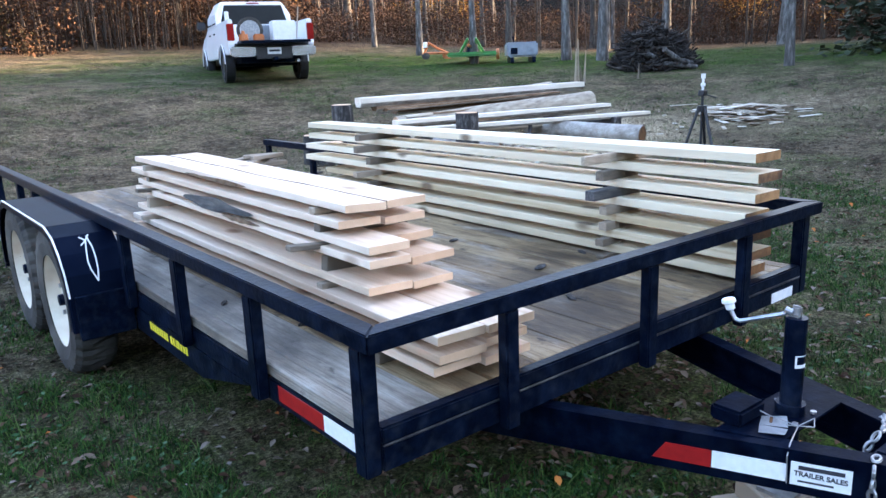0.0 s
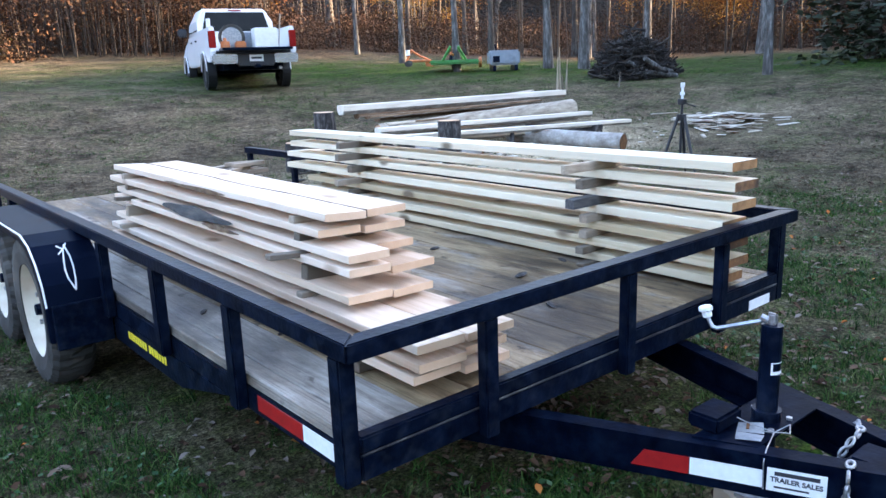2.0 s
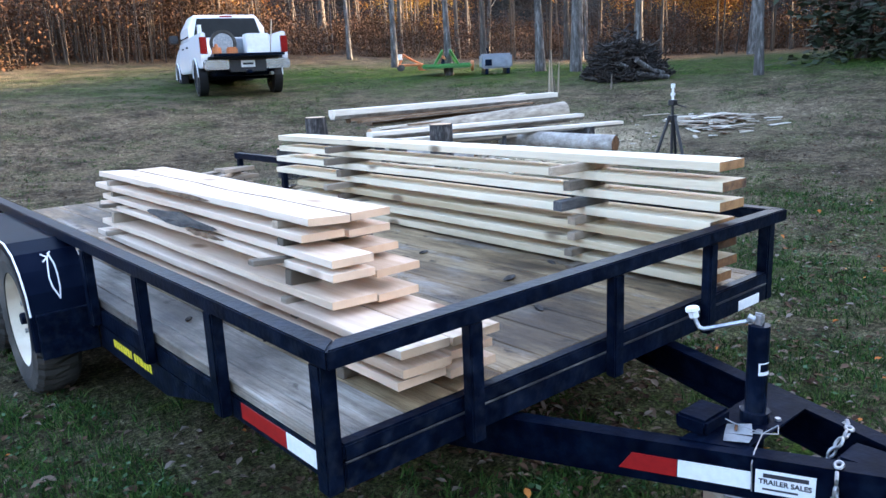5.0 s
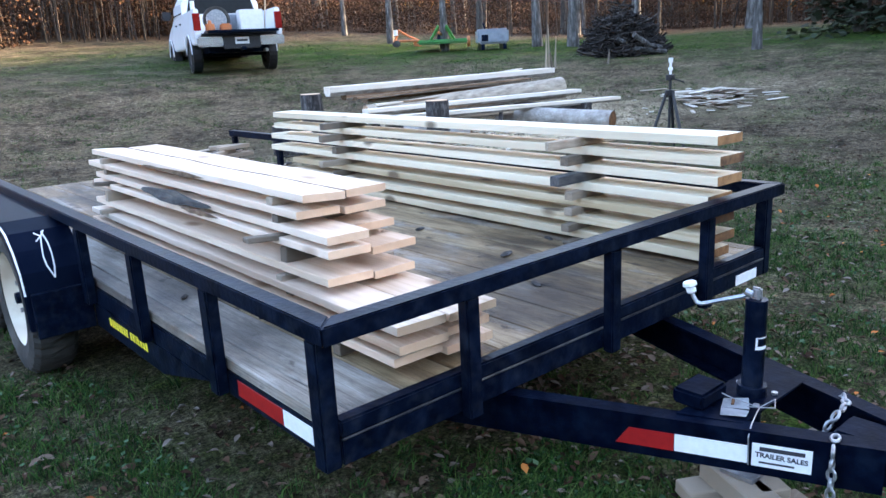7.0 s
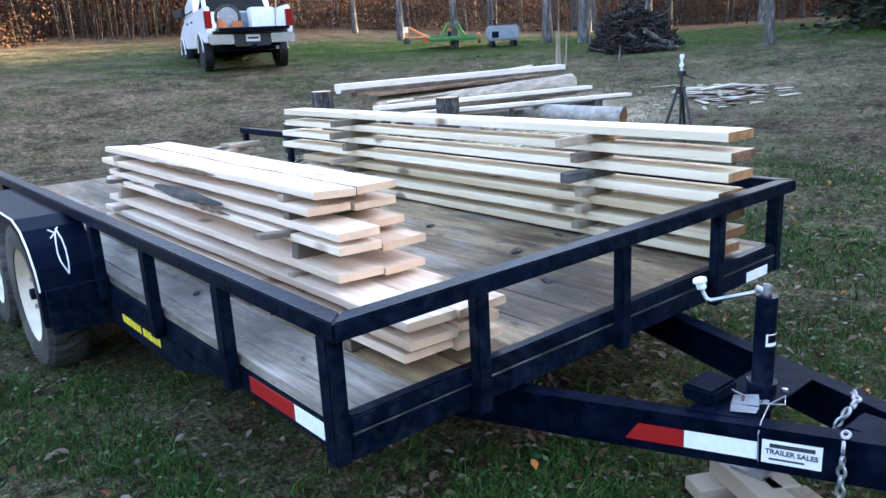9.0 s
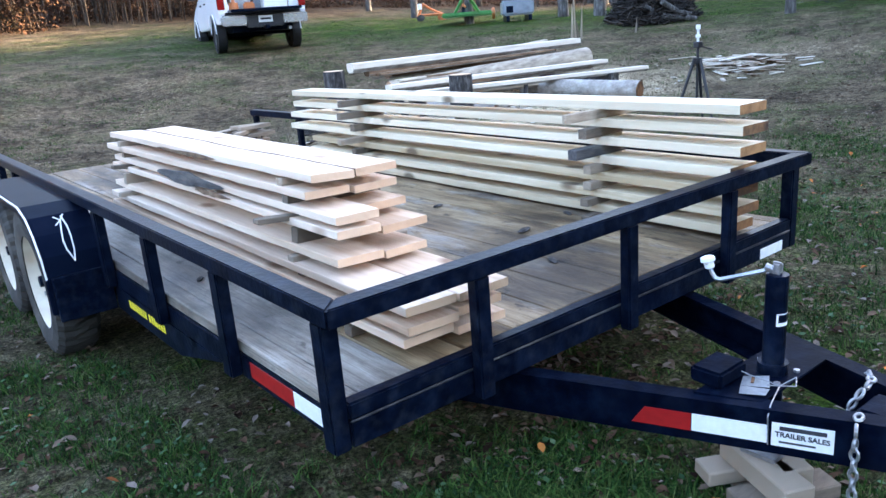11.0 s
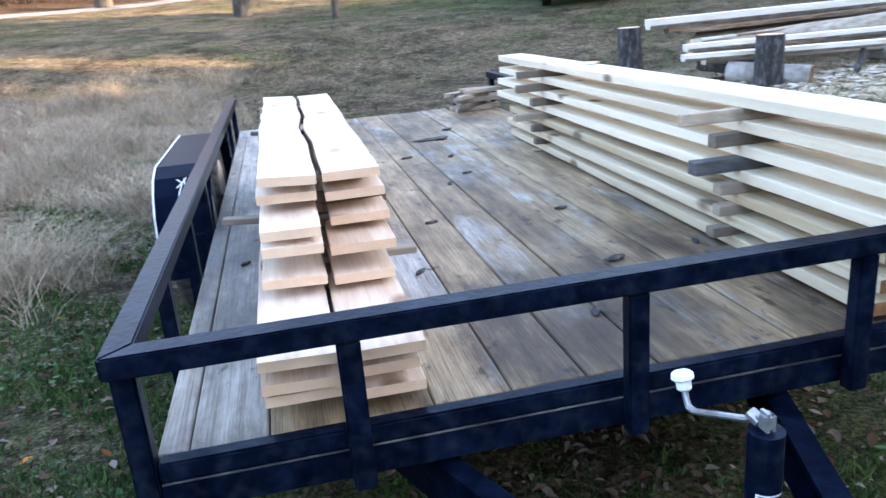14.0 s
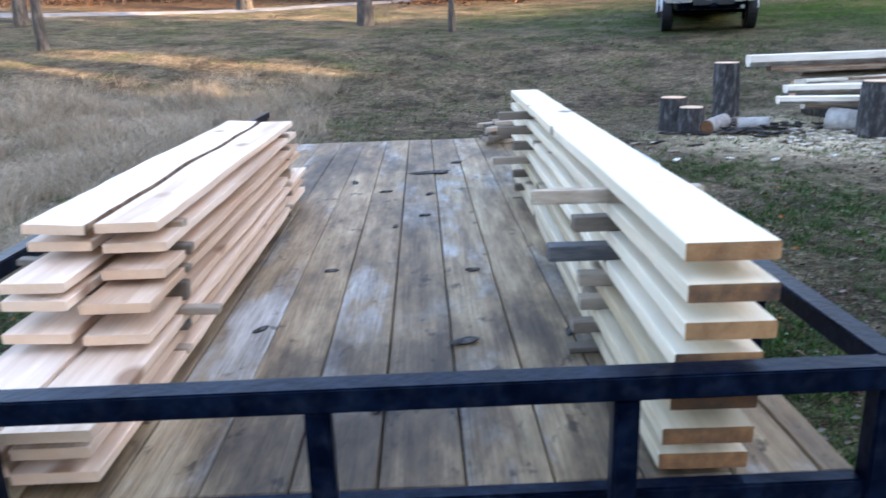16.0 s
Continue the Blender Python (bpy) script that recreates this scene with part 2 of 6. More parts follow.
def ground_material():
    m = bpy.data.materials.new("field_ground")
    m.use_nodes = True
    nt = m.node_tree
    n, link = nt.nodes, nt.links.new
    b = n["Principled BSDF"]
    tc = n.new("ShaderNodeTexCoord")

    def noise_at(scale, detail=8, rough=0.65):
        t = n.new("ShaderNodeTexNoise")
        t.inputs["Scale"].default_value, t.inputs["Detail"].default_value, t.inputs["Roughness"].default_value = scale, detail, rough
        link(tc.outputs["Object"], t.inputs["Vector"])
        return t.outputs["Fac"]

    def ramp(src, stops):
        r = n.new("ShaderNodeValToRGB")
        for i, (p, c) in enumerate(stops):
            e = r.color_ramp.elements[i] if i < 2 else r.color_ramp.elements.new(p)
            e.position, e.color = p, (*c, 1)
        link(src, r.inputs[0])
        return r.outputs[0]

    def blend(f, a, c):
        x = n.new("ShaderNodeMix")
        x.data_type = "RGBA"
        link(f, x.inputs[0])
        link(a, x.inputs[6])
        link(c, x.inputs[7])
        return x.outputs[2]

    def attribute(name):
        a = n.new("ShaderNodeAttribute")
        a.attribute_name = name
        return a.outputs["Fac"]

    soil = ramp(noise_at(9), [(0.3, (0.004, 0.003, 0.002)), (0.5, (0.019, 0.0145, 0.0095)), (0.68, (0.078, 0.061, 0.043))])
    straw = ramp(noise_at(14), [(0.3, (0.05, 0.038, 0.024)), (0.5, (0.17, 0.132, 0.085)), (0.7, (0.36, 0.3, 0.215))])
    green = ramp(noise_at(11), [(0.3, (0.006, 0.014, 0.002)), (0.55, (0.024, 0.056, 0.006)), (0.72, (0.095, 0.135, 0.016))])
    dust = ramp(noise_at(20), [(0.35, (0.36, 0.28, 0.18)), (0.65, (0.66, 0.55, 0.39))])
    mask = ramp(noise_at(1.1, 10, 0.8), [(0.36, (0, 0, 0)), (0.62, (0.85, 0.85, 0.85))])
    col = blend(mask, soil, straw)
    gm = n.new("ShaderNodeMath")
    gm.operation = "MULTIPLY_ADD"
    gm.use_clamp = True
    link(noise_at(0.8, 10, 0.75), gm.inputs[0])
    gm.inputs[1].default_value = 2.6
    sub = n.new("ShaderNodeMath")
    sub.operation = "SUBTRACT"
    link(attribute("green"), sub.inputs[0])
    sub.inputs[1].default_value = 1.45
    link(sub.outputs[0], gm.inputs[2])
    tm = n.new("ShaderNodeMath")
    tm.operation = "MULTIPLY"
    link(attribute("straw"), tm.inputs[0])
    tm.inputs[1].default_value = 0.9
    col = blend(tm.outputs[0], col, ramp(noise_at(18), [(0.32, (0.09, 0.065, 0.045)), (0.5, (0.23, 0.18, 0.13)), (0.68, (0.36, 0.3, 0.23))]))
    col = blend(gm.outputs[0], col, green)
    col = blend(attribute("litter"), col, ramp(noise_at(5, 9, 0.75), [(0.34, (0.018, 0.011, 0.007)), (0.52, (0.06, 0.034, 0.019)), (0.68, (0.15, 0.085, 0.045))]))
    dm = n.new("ShaderNodeMath")
    dm.operation = "MULTIPLY"
    link(attribute("sawdust"), dm.inputs[0])
    link(ramp(noise_at(2.2), [(0.3, (0, 0, 0)), (0.45, (1, 1, 1))]), dm.inputs[1])
    col = blend(dm.outputs[0], col, dust)
    sp = n.new("ShaderNodeMix")
    sp.data_type, sp.blend_type = "RGBA", "MULTIPLY"
    sp.inputs[0].default_value = 1.0
    link(col, sp.inputs[6])
    link(ramp(noise_at(55, 5, 0.85), [(0.38, (0.2, 0.2, 0.19)), (0.5, (0.85, 0.85, 0.85)), (0.62, (2.1, 2.1, 2.0))]), sp.inputs[7])
    mid = n.new("ShaderNodeMix")
    mid.data_type, mid.blend_type = "RGBA", "MULTIPLY"
    mid.inputs[0].default_value = 1.0
    link(sp.outputs[2], mid.inputs[6])
    link(ramp(noise_at(3.2, 6, 0.7), [(0.36, (0.72, 0.7, 0.68)), (0.5, (1.0, 1.0, 1.0)), (0.64, (1.25, 1.25, 1.25))]), mid.inputs[7])
    link(mid.outputs[2], b.inputs["Base Color"])
    b.inputs["Roughness"].default_value = 0.95
    b.inputs["Specular IOR Level"].default_value = 0.06
    bp = n.new("ShaderNodeBump")
    bp.inputs["Strength"].default_value, bp.inputs["Distance"].default_value = 0.9, 0.05
    link(noise_at(16, 8, 0.75), bp.inputs["Height"])
    link(bp.outputs[0], b.inputs["Normal"])
    return m


def deck_material(name="weathered_plank", bare=0.53, gloss=0.3):
    """Weathered, stained planks: long fine grain, silvery wear, damp blotches that cross the joints."""
    m = bpy.data.materials.new(name)
    m.use_nodes = True
    nt = m.node_tree
    n, link = nt.nodes, nt.links.new
    b = n["Principled BSDF"]
    tc = n.new("ShaderNodeTexCoord")
    oi = n.new("ShaderNodeObjectInfo")

    def noise_at(scale, stretch=(1, 1, 1), detail=7, rough=0.65, own=True):
        mp = n.new("ShaderNodeMapping")
        mp.inputs["Scale"].default_value = stretch
        link(tc.outputs["Object"], mp.inputs["Vector"])
        vec = mp.outputs[0]
        if own:
            ad = n.new("ShaderNodeVectorMath")
            ad.operation = "MULTIPLY_ADD"
            ad.inputs[0].default_value = (37, 53, 71)
            link(oi.outputs["Random"], ad.inputs[1])
            link(vec, ad.inputs[2])
            vec = ad.outputs[0]
        t = n.new("ShaderNodeTexNoise")
        t.inputs["Scale"].default_value, t.inputs["Detail"].default_value, t.inputs["Roughness"].default_value = scale, detail, rough
        link(vec, t.inputs["Vector"])
        return t.outputs["Fac"]

    def ramp(src, stops):
        r = n.new("ShaderNodeValToRGB")
        for i, (p, c) in enumerate(stops):
            e = r.color_ramp.elements[i] if i < 2 else r.color_ramp.elements.new(p)
            e.position, e.color = p, (*c, 1)
        link(src, r.inputs[0])
        return r.outputs[0]

    def mixed(f, a, c, mode="MIX", amount=1.0):
        x = n.new("ShaderNodeMix")
        x.data_type, x.blend_type = "RGBA", mode
        x.inputs[0].default_value = amount
        if f:
            link(f, x.inputs[0])
        link(a, x.inputs[6])
        link(c, x.inputs[7])
        return x.outputs[2]

    brown = ramp(noise_at(2.5, (6, 0.8, 6)), [(0.3, (0.115, 0.073, 0.043)), (0.5, (0.285, 0.203, 0.116)), (0.7, (0.45, 0.345, 0.212))])
    silver = ramp(noise_at(3.5, (8, 0.7, 8)), [(0.32, (0.25, 0.23, 0.2)), (0.68, (0.54, 0.52, 0.49))])
    wear = ramp(noise_at(1.1, (2.2, 0.8, 2)), [(bare, (0, 0, 0)), (bare + 0.08, (0.85, 0.85, 0.85))])
    col = mixed(wear, brown, silver)
    tone = ramp(oi.outputs["Random"], [(0.0, (0.66, 0.63, 0.6)), (1.0, (1.08, 1.08, 1.08))])
    col = mixed(None, col, tone, "MULTIPLY")
    fine = ramp(noise_at(3.0, (70, 1.2, 70), 5, 0.7), [(0.36, (0.58, 0.56, 0.54)), (0.5, (0.97, 0.97, 0.97)), (0.7, (1.2, 1.2, 1.2))])
    col = mixed(None, col, fine, "MULTIPLY")
    damp = ramp(noise_at(1.25, (1.5, 0.6, 1), 9, 0.7, False), [(0.42, (1.15, 1.15, 1.15)), (0.5, (0.85, 0.82, 0.78)), (0.57, (0.46, 0.44, 0.42)), (0.66, (0.2, 0.19, 0.2))])
    col = mixed(None, col, damp, "MULTIPLY")
    spots = ramp(noise_at(11, (1.5, 0.8, 1), 4, 0.6, False), [(0.62, (1, 1, 1)), (0.7, (0.3, 0.28, 0.27))])
    col = mixed(None, col, spots, "MULTIPLY")
    link(col, b.inputs["Base Color"])
    b.inputs["Roughness"].default_value = 0.56
    b.inputs["Specular IOR Level"].default_value = gloss
    bp = n.new("ShaderNodeBump")
    bp.inputs["Strength"].default_value, bp.inputs["Distance"].default_value = 0.6, 0.006
    link(noise_at(3.0, (60, 1.5, 60), 6, 0.7), bp.inputs["Height"])
    link(bp.outputs[0], b.inputs["Normal"])
    return m


DECK = deck_material()
SILVERED = deck_material("silvered_plank", 0.34, 0.6)


# ---- helpers of this scene ----
def part(name, bm, mat, parent=None, label="", smooth=False, mats=None):
    """One bmesh as one mesh object, under a thing or on its own."""
    me = bpy.data.meshes.new(name)
    bm.normal_update()
    bm.to_mesh(me)
    bm.free()
    for m in mats or [mat]:
        me.materials.append(m)
    if smooth:
        me.shade_smooth()
    ob = new(name, me)
    if parent:
        ob.parent = parent
    if label:
        ob["label"] = label
    return ob


def thing(name, label, category, group="", kind="", at=(0, 0, 0), rz=0.0):
    ob = new(name)
    ob.matrix_basis = pose(*at, 0, 0, rz)
    return tagged(ob, label, category, group, kind)


def box(bm, a, b, m=None):
    r = bmesh.ops.create_cube(bm, size=1)["verts"]
    c, s = (Vector(a) + Vector(b)) / 2, [abs(q - p) for p, q in zip(a, b)]
    mm = Matrix.Translation(c) @ Matrix.Diagonal((*s, 1))
    bmesh.ops.transform(bm, matrix=m @ mm if m else mm, verts=r)
    return r


def cyl(bm, p, q, r0, r1=None, n=12, caps=True):
    p, q = Vector(p), Vector(q)
    r1 = r0 if r1 is None else r1
    m = Matrix.Translation((p + q) / 2) @ (q - p).to_track_quat("Z", "Y").to_matrix().to_4x4()
    return bmesh.ops.create_cone(bm, cap_ends=caps, segments=n, radius1=r0, radius2=r1, depth=(q - p).length, matrix=m)["verts"]


def bevelled(bm, off=0.003, seg=1):
    bmesh.ops.bevel(bm, geom=[e for e in bm.edges if e.calc_face_angle(0) > 0.6], offset=off, segments=seg, affect="EDGES")
    return bm


def bbox(a, b, off=0.003, seg=1):
    bm = bmesh.new()
    box(bm, a, b)
    return bevelled(bm, off, seg)


def tube(points, radius, n=8):
    bm = bmesh.new()
    for p, q in zip(points, points[1:]):
        cyl(bm, p, q, radius, n=n)
    for p in points[1:-1]:
        bmesh.ops.create_icosphere(bm, subdivisions=1, radius=radius * 1.02, matrix=Matrix.Translation(p))
    return bm


def ring(bm, profile, n=32, axis="x"):
    """Turns a closed profile of (along, radius) pairs about an axis."""
    vs = [[bm.verts.new((h, r * math.cos(2 * math.pi * i / n), r * math.sin(2 * math.pi * i / n))) for h, r in profile] for i in range(n)]
    k = len(profile)
    for i in range(n):
        for j in range(k):
            bm.faces.new((vs[i][j], vs[i][(j + 1) % k], vs[(i + 1) % n][(j + 1) % k], vs[(i + 1) % n][j]))
    return bm


def mass(name, verts, faces, mat, smooth=False):
    """A large joined mesh from arrays: verts (n, 3), faces (m, k)."""
    me = bpy.data.meshes.new(name)
    verts, faces = np.asarray(verts, np.float32), np.asarray(faces, np.int32)
    k = faces.shape[1]
    me.vertices.add(len(verts))
    me.vertices.foreach_set("co", verts.ravel())
    me.loops.add(faces.size)
    me.loops.foreach_set("vertex_index", faces.ravel())
    me.polygons.add(len(faces))
    me.polygons.foreach_set("loop_start", np.arange(0, faces.size, k, dtype=np.int32))
    me.update(calc_edges=True)
    me.validate()
    me.materials.append(mat)
    if smooth:
        me.shade_smooth()
    return new(name, me)


rng = np.random.default_rng(7)
LEFT = ((0, 6, 9, 11, 13, 15, 17, 20, 25, 30, 40, 60, 150, 420), (0, .03, .12, .25, .6, .98, 1.17, 1.4, 1.95, 2.5, 3.35, 4.6, 8, 12))
RIGHT = ((0, 6, 9, 11, 13, 15, 17, 20, 25, 35, 60, 150, 420), (0, .03, .12, .25, .55, .9, 1.12, 1.35, 1.6, 1.9, 2.6, 5, 9))


def gz(x, y):
    """Height of the field: level round the trailer, then rising to the woods."""
    x, y = np.asarray(x, float), np.asarray(y, float)
    r = np.hypot(x - 1, y - 1)
    az = np.degrees(np.arctan2(x + 0.9, y + 1.4))
    k = np.clip((az - 25) / 30, 0, 1)
    k = np.where(np.abs(az) > 120, 1.0, k * k * (3 - 2 * k))
    z = 0
    for d in (-0.8, 0, 0.8):
        z = z + (np.interp(r + d, *LEFT) * (1 - k) + np.interp(r + d, *RIGHT) * k) / 3
    und = 0.02 * np.sin(x * 1.7 + 0.6 * y) * np.sin(y * 1.3 - 0.4 * x) + 0.035 * np.sin(x * 0.43 + 1) * np.sin(y * 0.51)
    return z + und * np.clip((r - 3.0) / 4, 0.15, 1) - 0.01


def on_ground(x, y, dz=0.0):
    return (x, y, float(gz(x, y)) + dz)


# ---- ground ----
def build_ground():
    radii = np.concatenate([np.linspace(0.25, 12, 72), np.geomspace(12.3, 400, 60)])
    n = 200
    ang = np.linspace(0, 2 * np.pi, n, endpoint=False)
    x = 1 + np.outer(radii, np.sin(ang)).ravel()
    y = 1 + np.outer(radii, np.cos(ang)).ravel()
    x, y = np.append(x, 1), np.append(y, 1)
    z = gz(x, y) + rng.normal(0, 0.006, len(x)) * np.clip(np.hypot(x - 1, y - 1) / 3, 0, 1)
    k = len(radii)
    i, j = np.meshgrid(np.arange(k - 1), np.arange(n), indexing="ij")
    q = np.stack([i * n + j, (i + 1) * n + j, (i + 1) * n + (j + 1) % n, i * n + (j + 1) % n], -1).reshape(-1, 4)[:, ::-1]
    ob = mass("ground", np.stack([x, y, z], 1), q, ground_material(), True)
    bm = bmesh.new()
    bm.from_mesh(ob.data)
    bm.verts.ensure_lookup_table()
    c = bm.verts[len(x) - 1]
    for s in range(n):
        bm.faces.new((c, bm.verts[(s + 1) % n], bm.verts[s]))
    bm.normal_update()
    bm.to_mesh(ob.data)
    bm.free()
    ob.data.shade_smooth()
    co = np.zeros(len(ob.data.vertices) * 3)
    ob.data.vertices.foreach_get("co", co)
    co = co.reshape(-1, 3)
    a = ob.data.attributes.new("green", "FLOAT", "POINT")
    a.data.foreach_set("value", green_at(co[:, 0], co[:, 1]).astype(np.float32))
    a = ob.data.attributes.new("sawdust", "FLOAT", "POINT")
    d = np.exp(-(((co[:, 0] - 7.5) / 2.7) ** 2 + ((co[:, 1] - 7.3) / 1.6) ** 2) ** 1.5) + 0.1 * np.exp(-(((co[:, 0] - 11.8) / 1.8) ** 2 + ((co[:, 1] - 5.6) / 1.2) ** 2))
    a.data.foreach_set("value", np.clip(d * 2.0, 0, 1).astype(np.float32))
    a = ob.data.attributes.new("litter", "FLOAT", "POINT")
    a.data.foreach_set("value", (0.9 * np.clip((np.hypot(co[:, 0] - 1, co[:, 1] - 1) - 26.5 + 1.5 * np.sin(co[:, 0] * 0.6)) / 4, 0, 1)).astype(np.float32))
    a = ob.data.attributes.new("straw", "FLOAT", "POINT")
    st = np.clip((straw_edge(co[:, 1]) + 0.15 - co[:, 0]) / 0.5, 0, 1) * np.clip((co[:, 1] - 1.2) / 1.5, 0, 1) * np.clip((13.5 + 0.15 * co[:, 0] - co[:, 1]) / 2, 0, 1)
    a.data.foreach_set("value", st.astype(np.float32))
    return tagged(ob, "grassy field with fallen leaves and worn brown patches", "ground", kind="structure")


def straw_edge(y):
    """Where the tall dead grass begins, west of the trailer."""
    return np.interp(y, (0.5, 1.8, 2.6, 3.0, 3.6, 5.0), (-2.2, -1.6, -1.4, -0.9, -0.6, -0.4))


def green_at(x, y):
    """How green the field is: lush near the tongue and along the far edge, worn in the middle, dead grass to the west."""
    near = 0.66 * np.exp(-((x - 0.9) ** 2 / 12 + (y + 0.4) ** 2 / 9))
    r = np.hypot(x - 1, y - 1)
    az = np.degrees(np.arctan2(x + 0.9, y + 1.4))
    east = np.exp(-((x - 6) ** 2 / 14 + (y - 1) ** 2 / 10))
    far = np.exp(-((r - 21) / 4.6) ** 2) * np.clip((az - 2) / 34, 0.12, 1) * 1.0
    return np.clip(0.2 + 0.6 * near + 1.0 * far + 0.14 * east, 0, 1)


build_ground()

# ---- the trailer ----
W, L, DECK_Z, RAIL_Z = 2.25, 5.07, 0.50, 0.776
trailer = thing("utility_trailer", "black steel tandem-axle utility trailer with weathered plank deck, standing on grass", "trailer")


def rail_bar(pts):
    """A rail of the plan outline pts, mitred at the corners."""
    bm = bmesh.new()
    lo = [bm.verts.new((x, y, RAIL_Z - 0.05)) for x, y in pts]
    hi = [bm.verts.new((x, y, RAIL_Z)) for x, y in pts]
    bm.faces.new(lo)
    bm.faces.new(hi)
    for i in range(4):
        bm.faces.new((lo[i], lo[(i + 1) % 4], hi[(i + 1) % 4], hi[i]))
    bmesh.ops.recalc_face_normals(bm, faces=bm.faces)
    part("top_rail", bevelled(bm, 0.004, 2), PAINT, trailer)


rail_bar([(0, 0), (W, 0), (W - 0.06, 0.06), (0.06, 0.06)])
rail_bar([(0, 0.001), (0.06, 0.061), (0.06, L), (0, L)])
rail_bar([(W, 0.001), (W, L), (W - 0.06, L), (W - 0.06, 0.061)])
FB = 0.388


def post(x0, y0, x1, y1, z0=FB, z1=RAIL_Z - 0.049):
    part("post", bbox((x0, y0, z0), (x1, y1, z1), 0.005, 2), PAINT, trailer)


for px in (0.449, 1.087, 1.667):
    post(px, 0.003, px + 0.05, 0.043, 0.374)
for px in (0.003, W - 0.053):
    post(px, 0.045, px + 0.05, 0.096, 0.38)
for py in (0.65, 1.284, 1.935, 3.72, 4.2, L - 0.06):
    post(0.002, py, 0.042, py + 0.056)
    post(W - 0.042, py, W - 0.002, py + 0.056)
# frame: front header with its lower channel, side channels, rear
part("front_header", bbox((0.056, 0.046, 0.457), (W - 0.056, 0.09, 0.504), 0.006, 2), PAINT, trailer)
part("weld_line", bbox((0.058, 0.0438, 0.4538), (W - 0.058, 0.05, 0.4572), 0.001, 1), WORNSTEEL, trailer, "scraped grey weld line")
part("front_channel", bbox((0.056, 0.045, 0.383), (W - 0.056, 0.091, 0.4545), 0.004, 2), PAINT, trailer)
for x0, x1 in ((0.0435, 0.1), (W - 0.1, W - 0.0435)):
    part("side_channel", bbox((x0, 0.098, 0.378), (x1, L, 0.456), 0.005, 2), PAINT, trailer)
part("rear_channel", bbox((0.101, L - 0.06, 0.385), (W - 0.101, L - 0.005, 0.497), 0.005, 2), PAINT, trailer)
for i in range(8):
    y = 0.6 + i * 0.56
    part("cross_member", bbox((0.101, y, 0.385), (W - 0.101, y + 0.04, 0.455), 0.004), PAINT, trailer)


def skirt(x0, x1):
    bm = bmesh.new()
    prof = [(0.81, 0.377), (1.235, 0.272), (2.0, 0.272), (2.0, 0.377)]
    a = [bm.verts.new((x0, y, z)) for y, z in prof]
    b = [bm.verts.new((x1, y, z)) for y, z in prof]
    bm.faces.new(a)
    bm.faces.new(b[::-1])
    for i in range(4):
        bm.faces.new((a[i], b[i], b[(i + 1) % 4], a[(i + 1) % 4]))
    bmesh.ops.recalc_face_normals(bm, faces=bm.faces)
    part("step_gusset", bm, PAINT, trailer)


skirt(0.0435, 0.056)
skirt(W - 0.056, W - 0.0435)

# deck: planks run front to back
EDGES = [0.047, 0.115, 0.284]
while EDGES[-1] < W - 0.3:
    EDGES.append(EDGES[-1] + 0.1845)
EDGES.append(W - 0.047)
for a, b in zip(EDGES, EDGES[1:]):
    bm = bmesh.new()
    g = 0.0008 + 0.002 * random.random()
    dz = random.uniform(-0.003, 0.002)
    box(bm, (a + g, 0.092, 0.458), (b - g, L - 0.003 - random.random() * 0.012, DECK_Z + dz))
    bevelled(bm, 0.004)
    part("deck_plank", bm, SILVERED if b < 0.3 else DECK, trailer)

# fenders
FPROF = [(2.03, 0.30), (2.03, 0.46), (2.055, 0.55), (2.12, 0.635), (2.21, 0.7), (2.34, 0.735), (3.38, 0.735), (3.5, 0.7), (3.59, 0.635), (3.655, 0.55), (3.68, 0.46), (3.68, 0.30)]


def fender(x_in, x_out):
    bm = bmesh.new()
    s = 1 if x_out > x_in else -1
    rows = []
    for x, off in ((x_in, 0), (x_out - s * 0.02, 0), (x_out - s * 0.006, 0.004), (x_out, 0.014), (x_out, 0.05)):
        row = []
        for i, (y, z) in enumerate(FPROF):
            d = Vector((2.86 - y, 0.32 - z)).normalized()
            row.append(bm.verts.new((x, y + d.x * off, z + d.y * off)))
        rows.append(row)
    for r0, r1 in zip(rows, rows[1:]):
        for i in range(len(FPROF) - 1):
            bm.faces.new((r0[i], r0[i + 1], r1[i + 1], r1[i]))
    bmesh.ops.recalc_face_normals(bm, faces=bm.faces)
    bmesh.ops.solidify(bm, geom=bm.faces, thickness=0.004)
    return bm


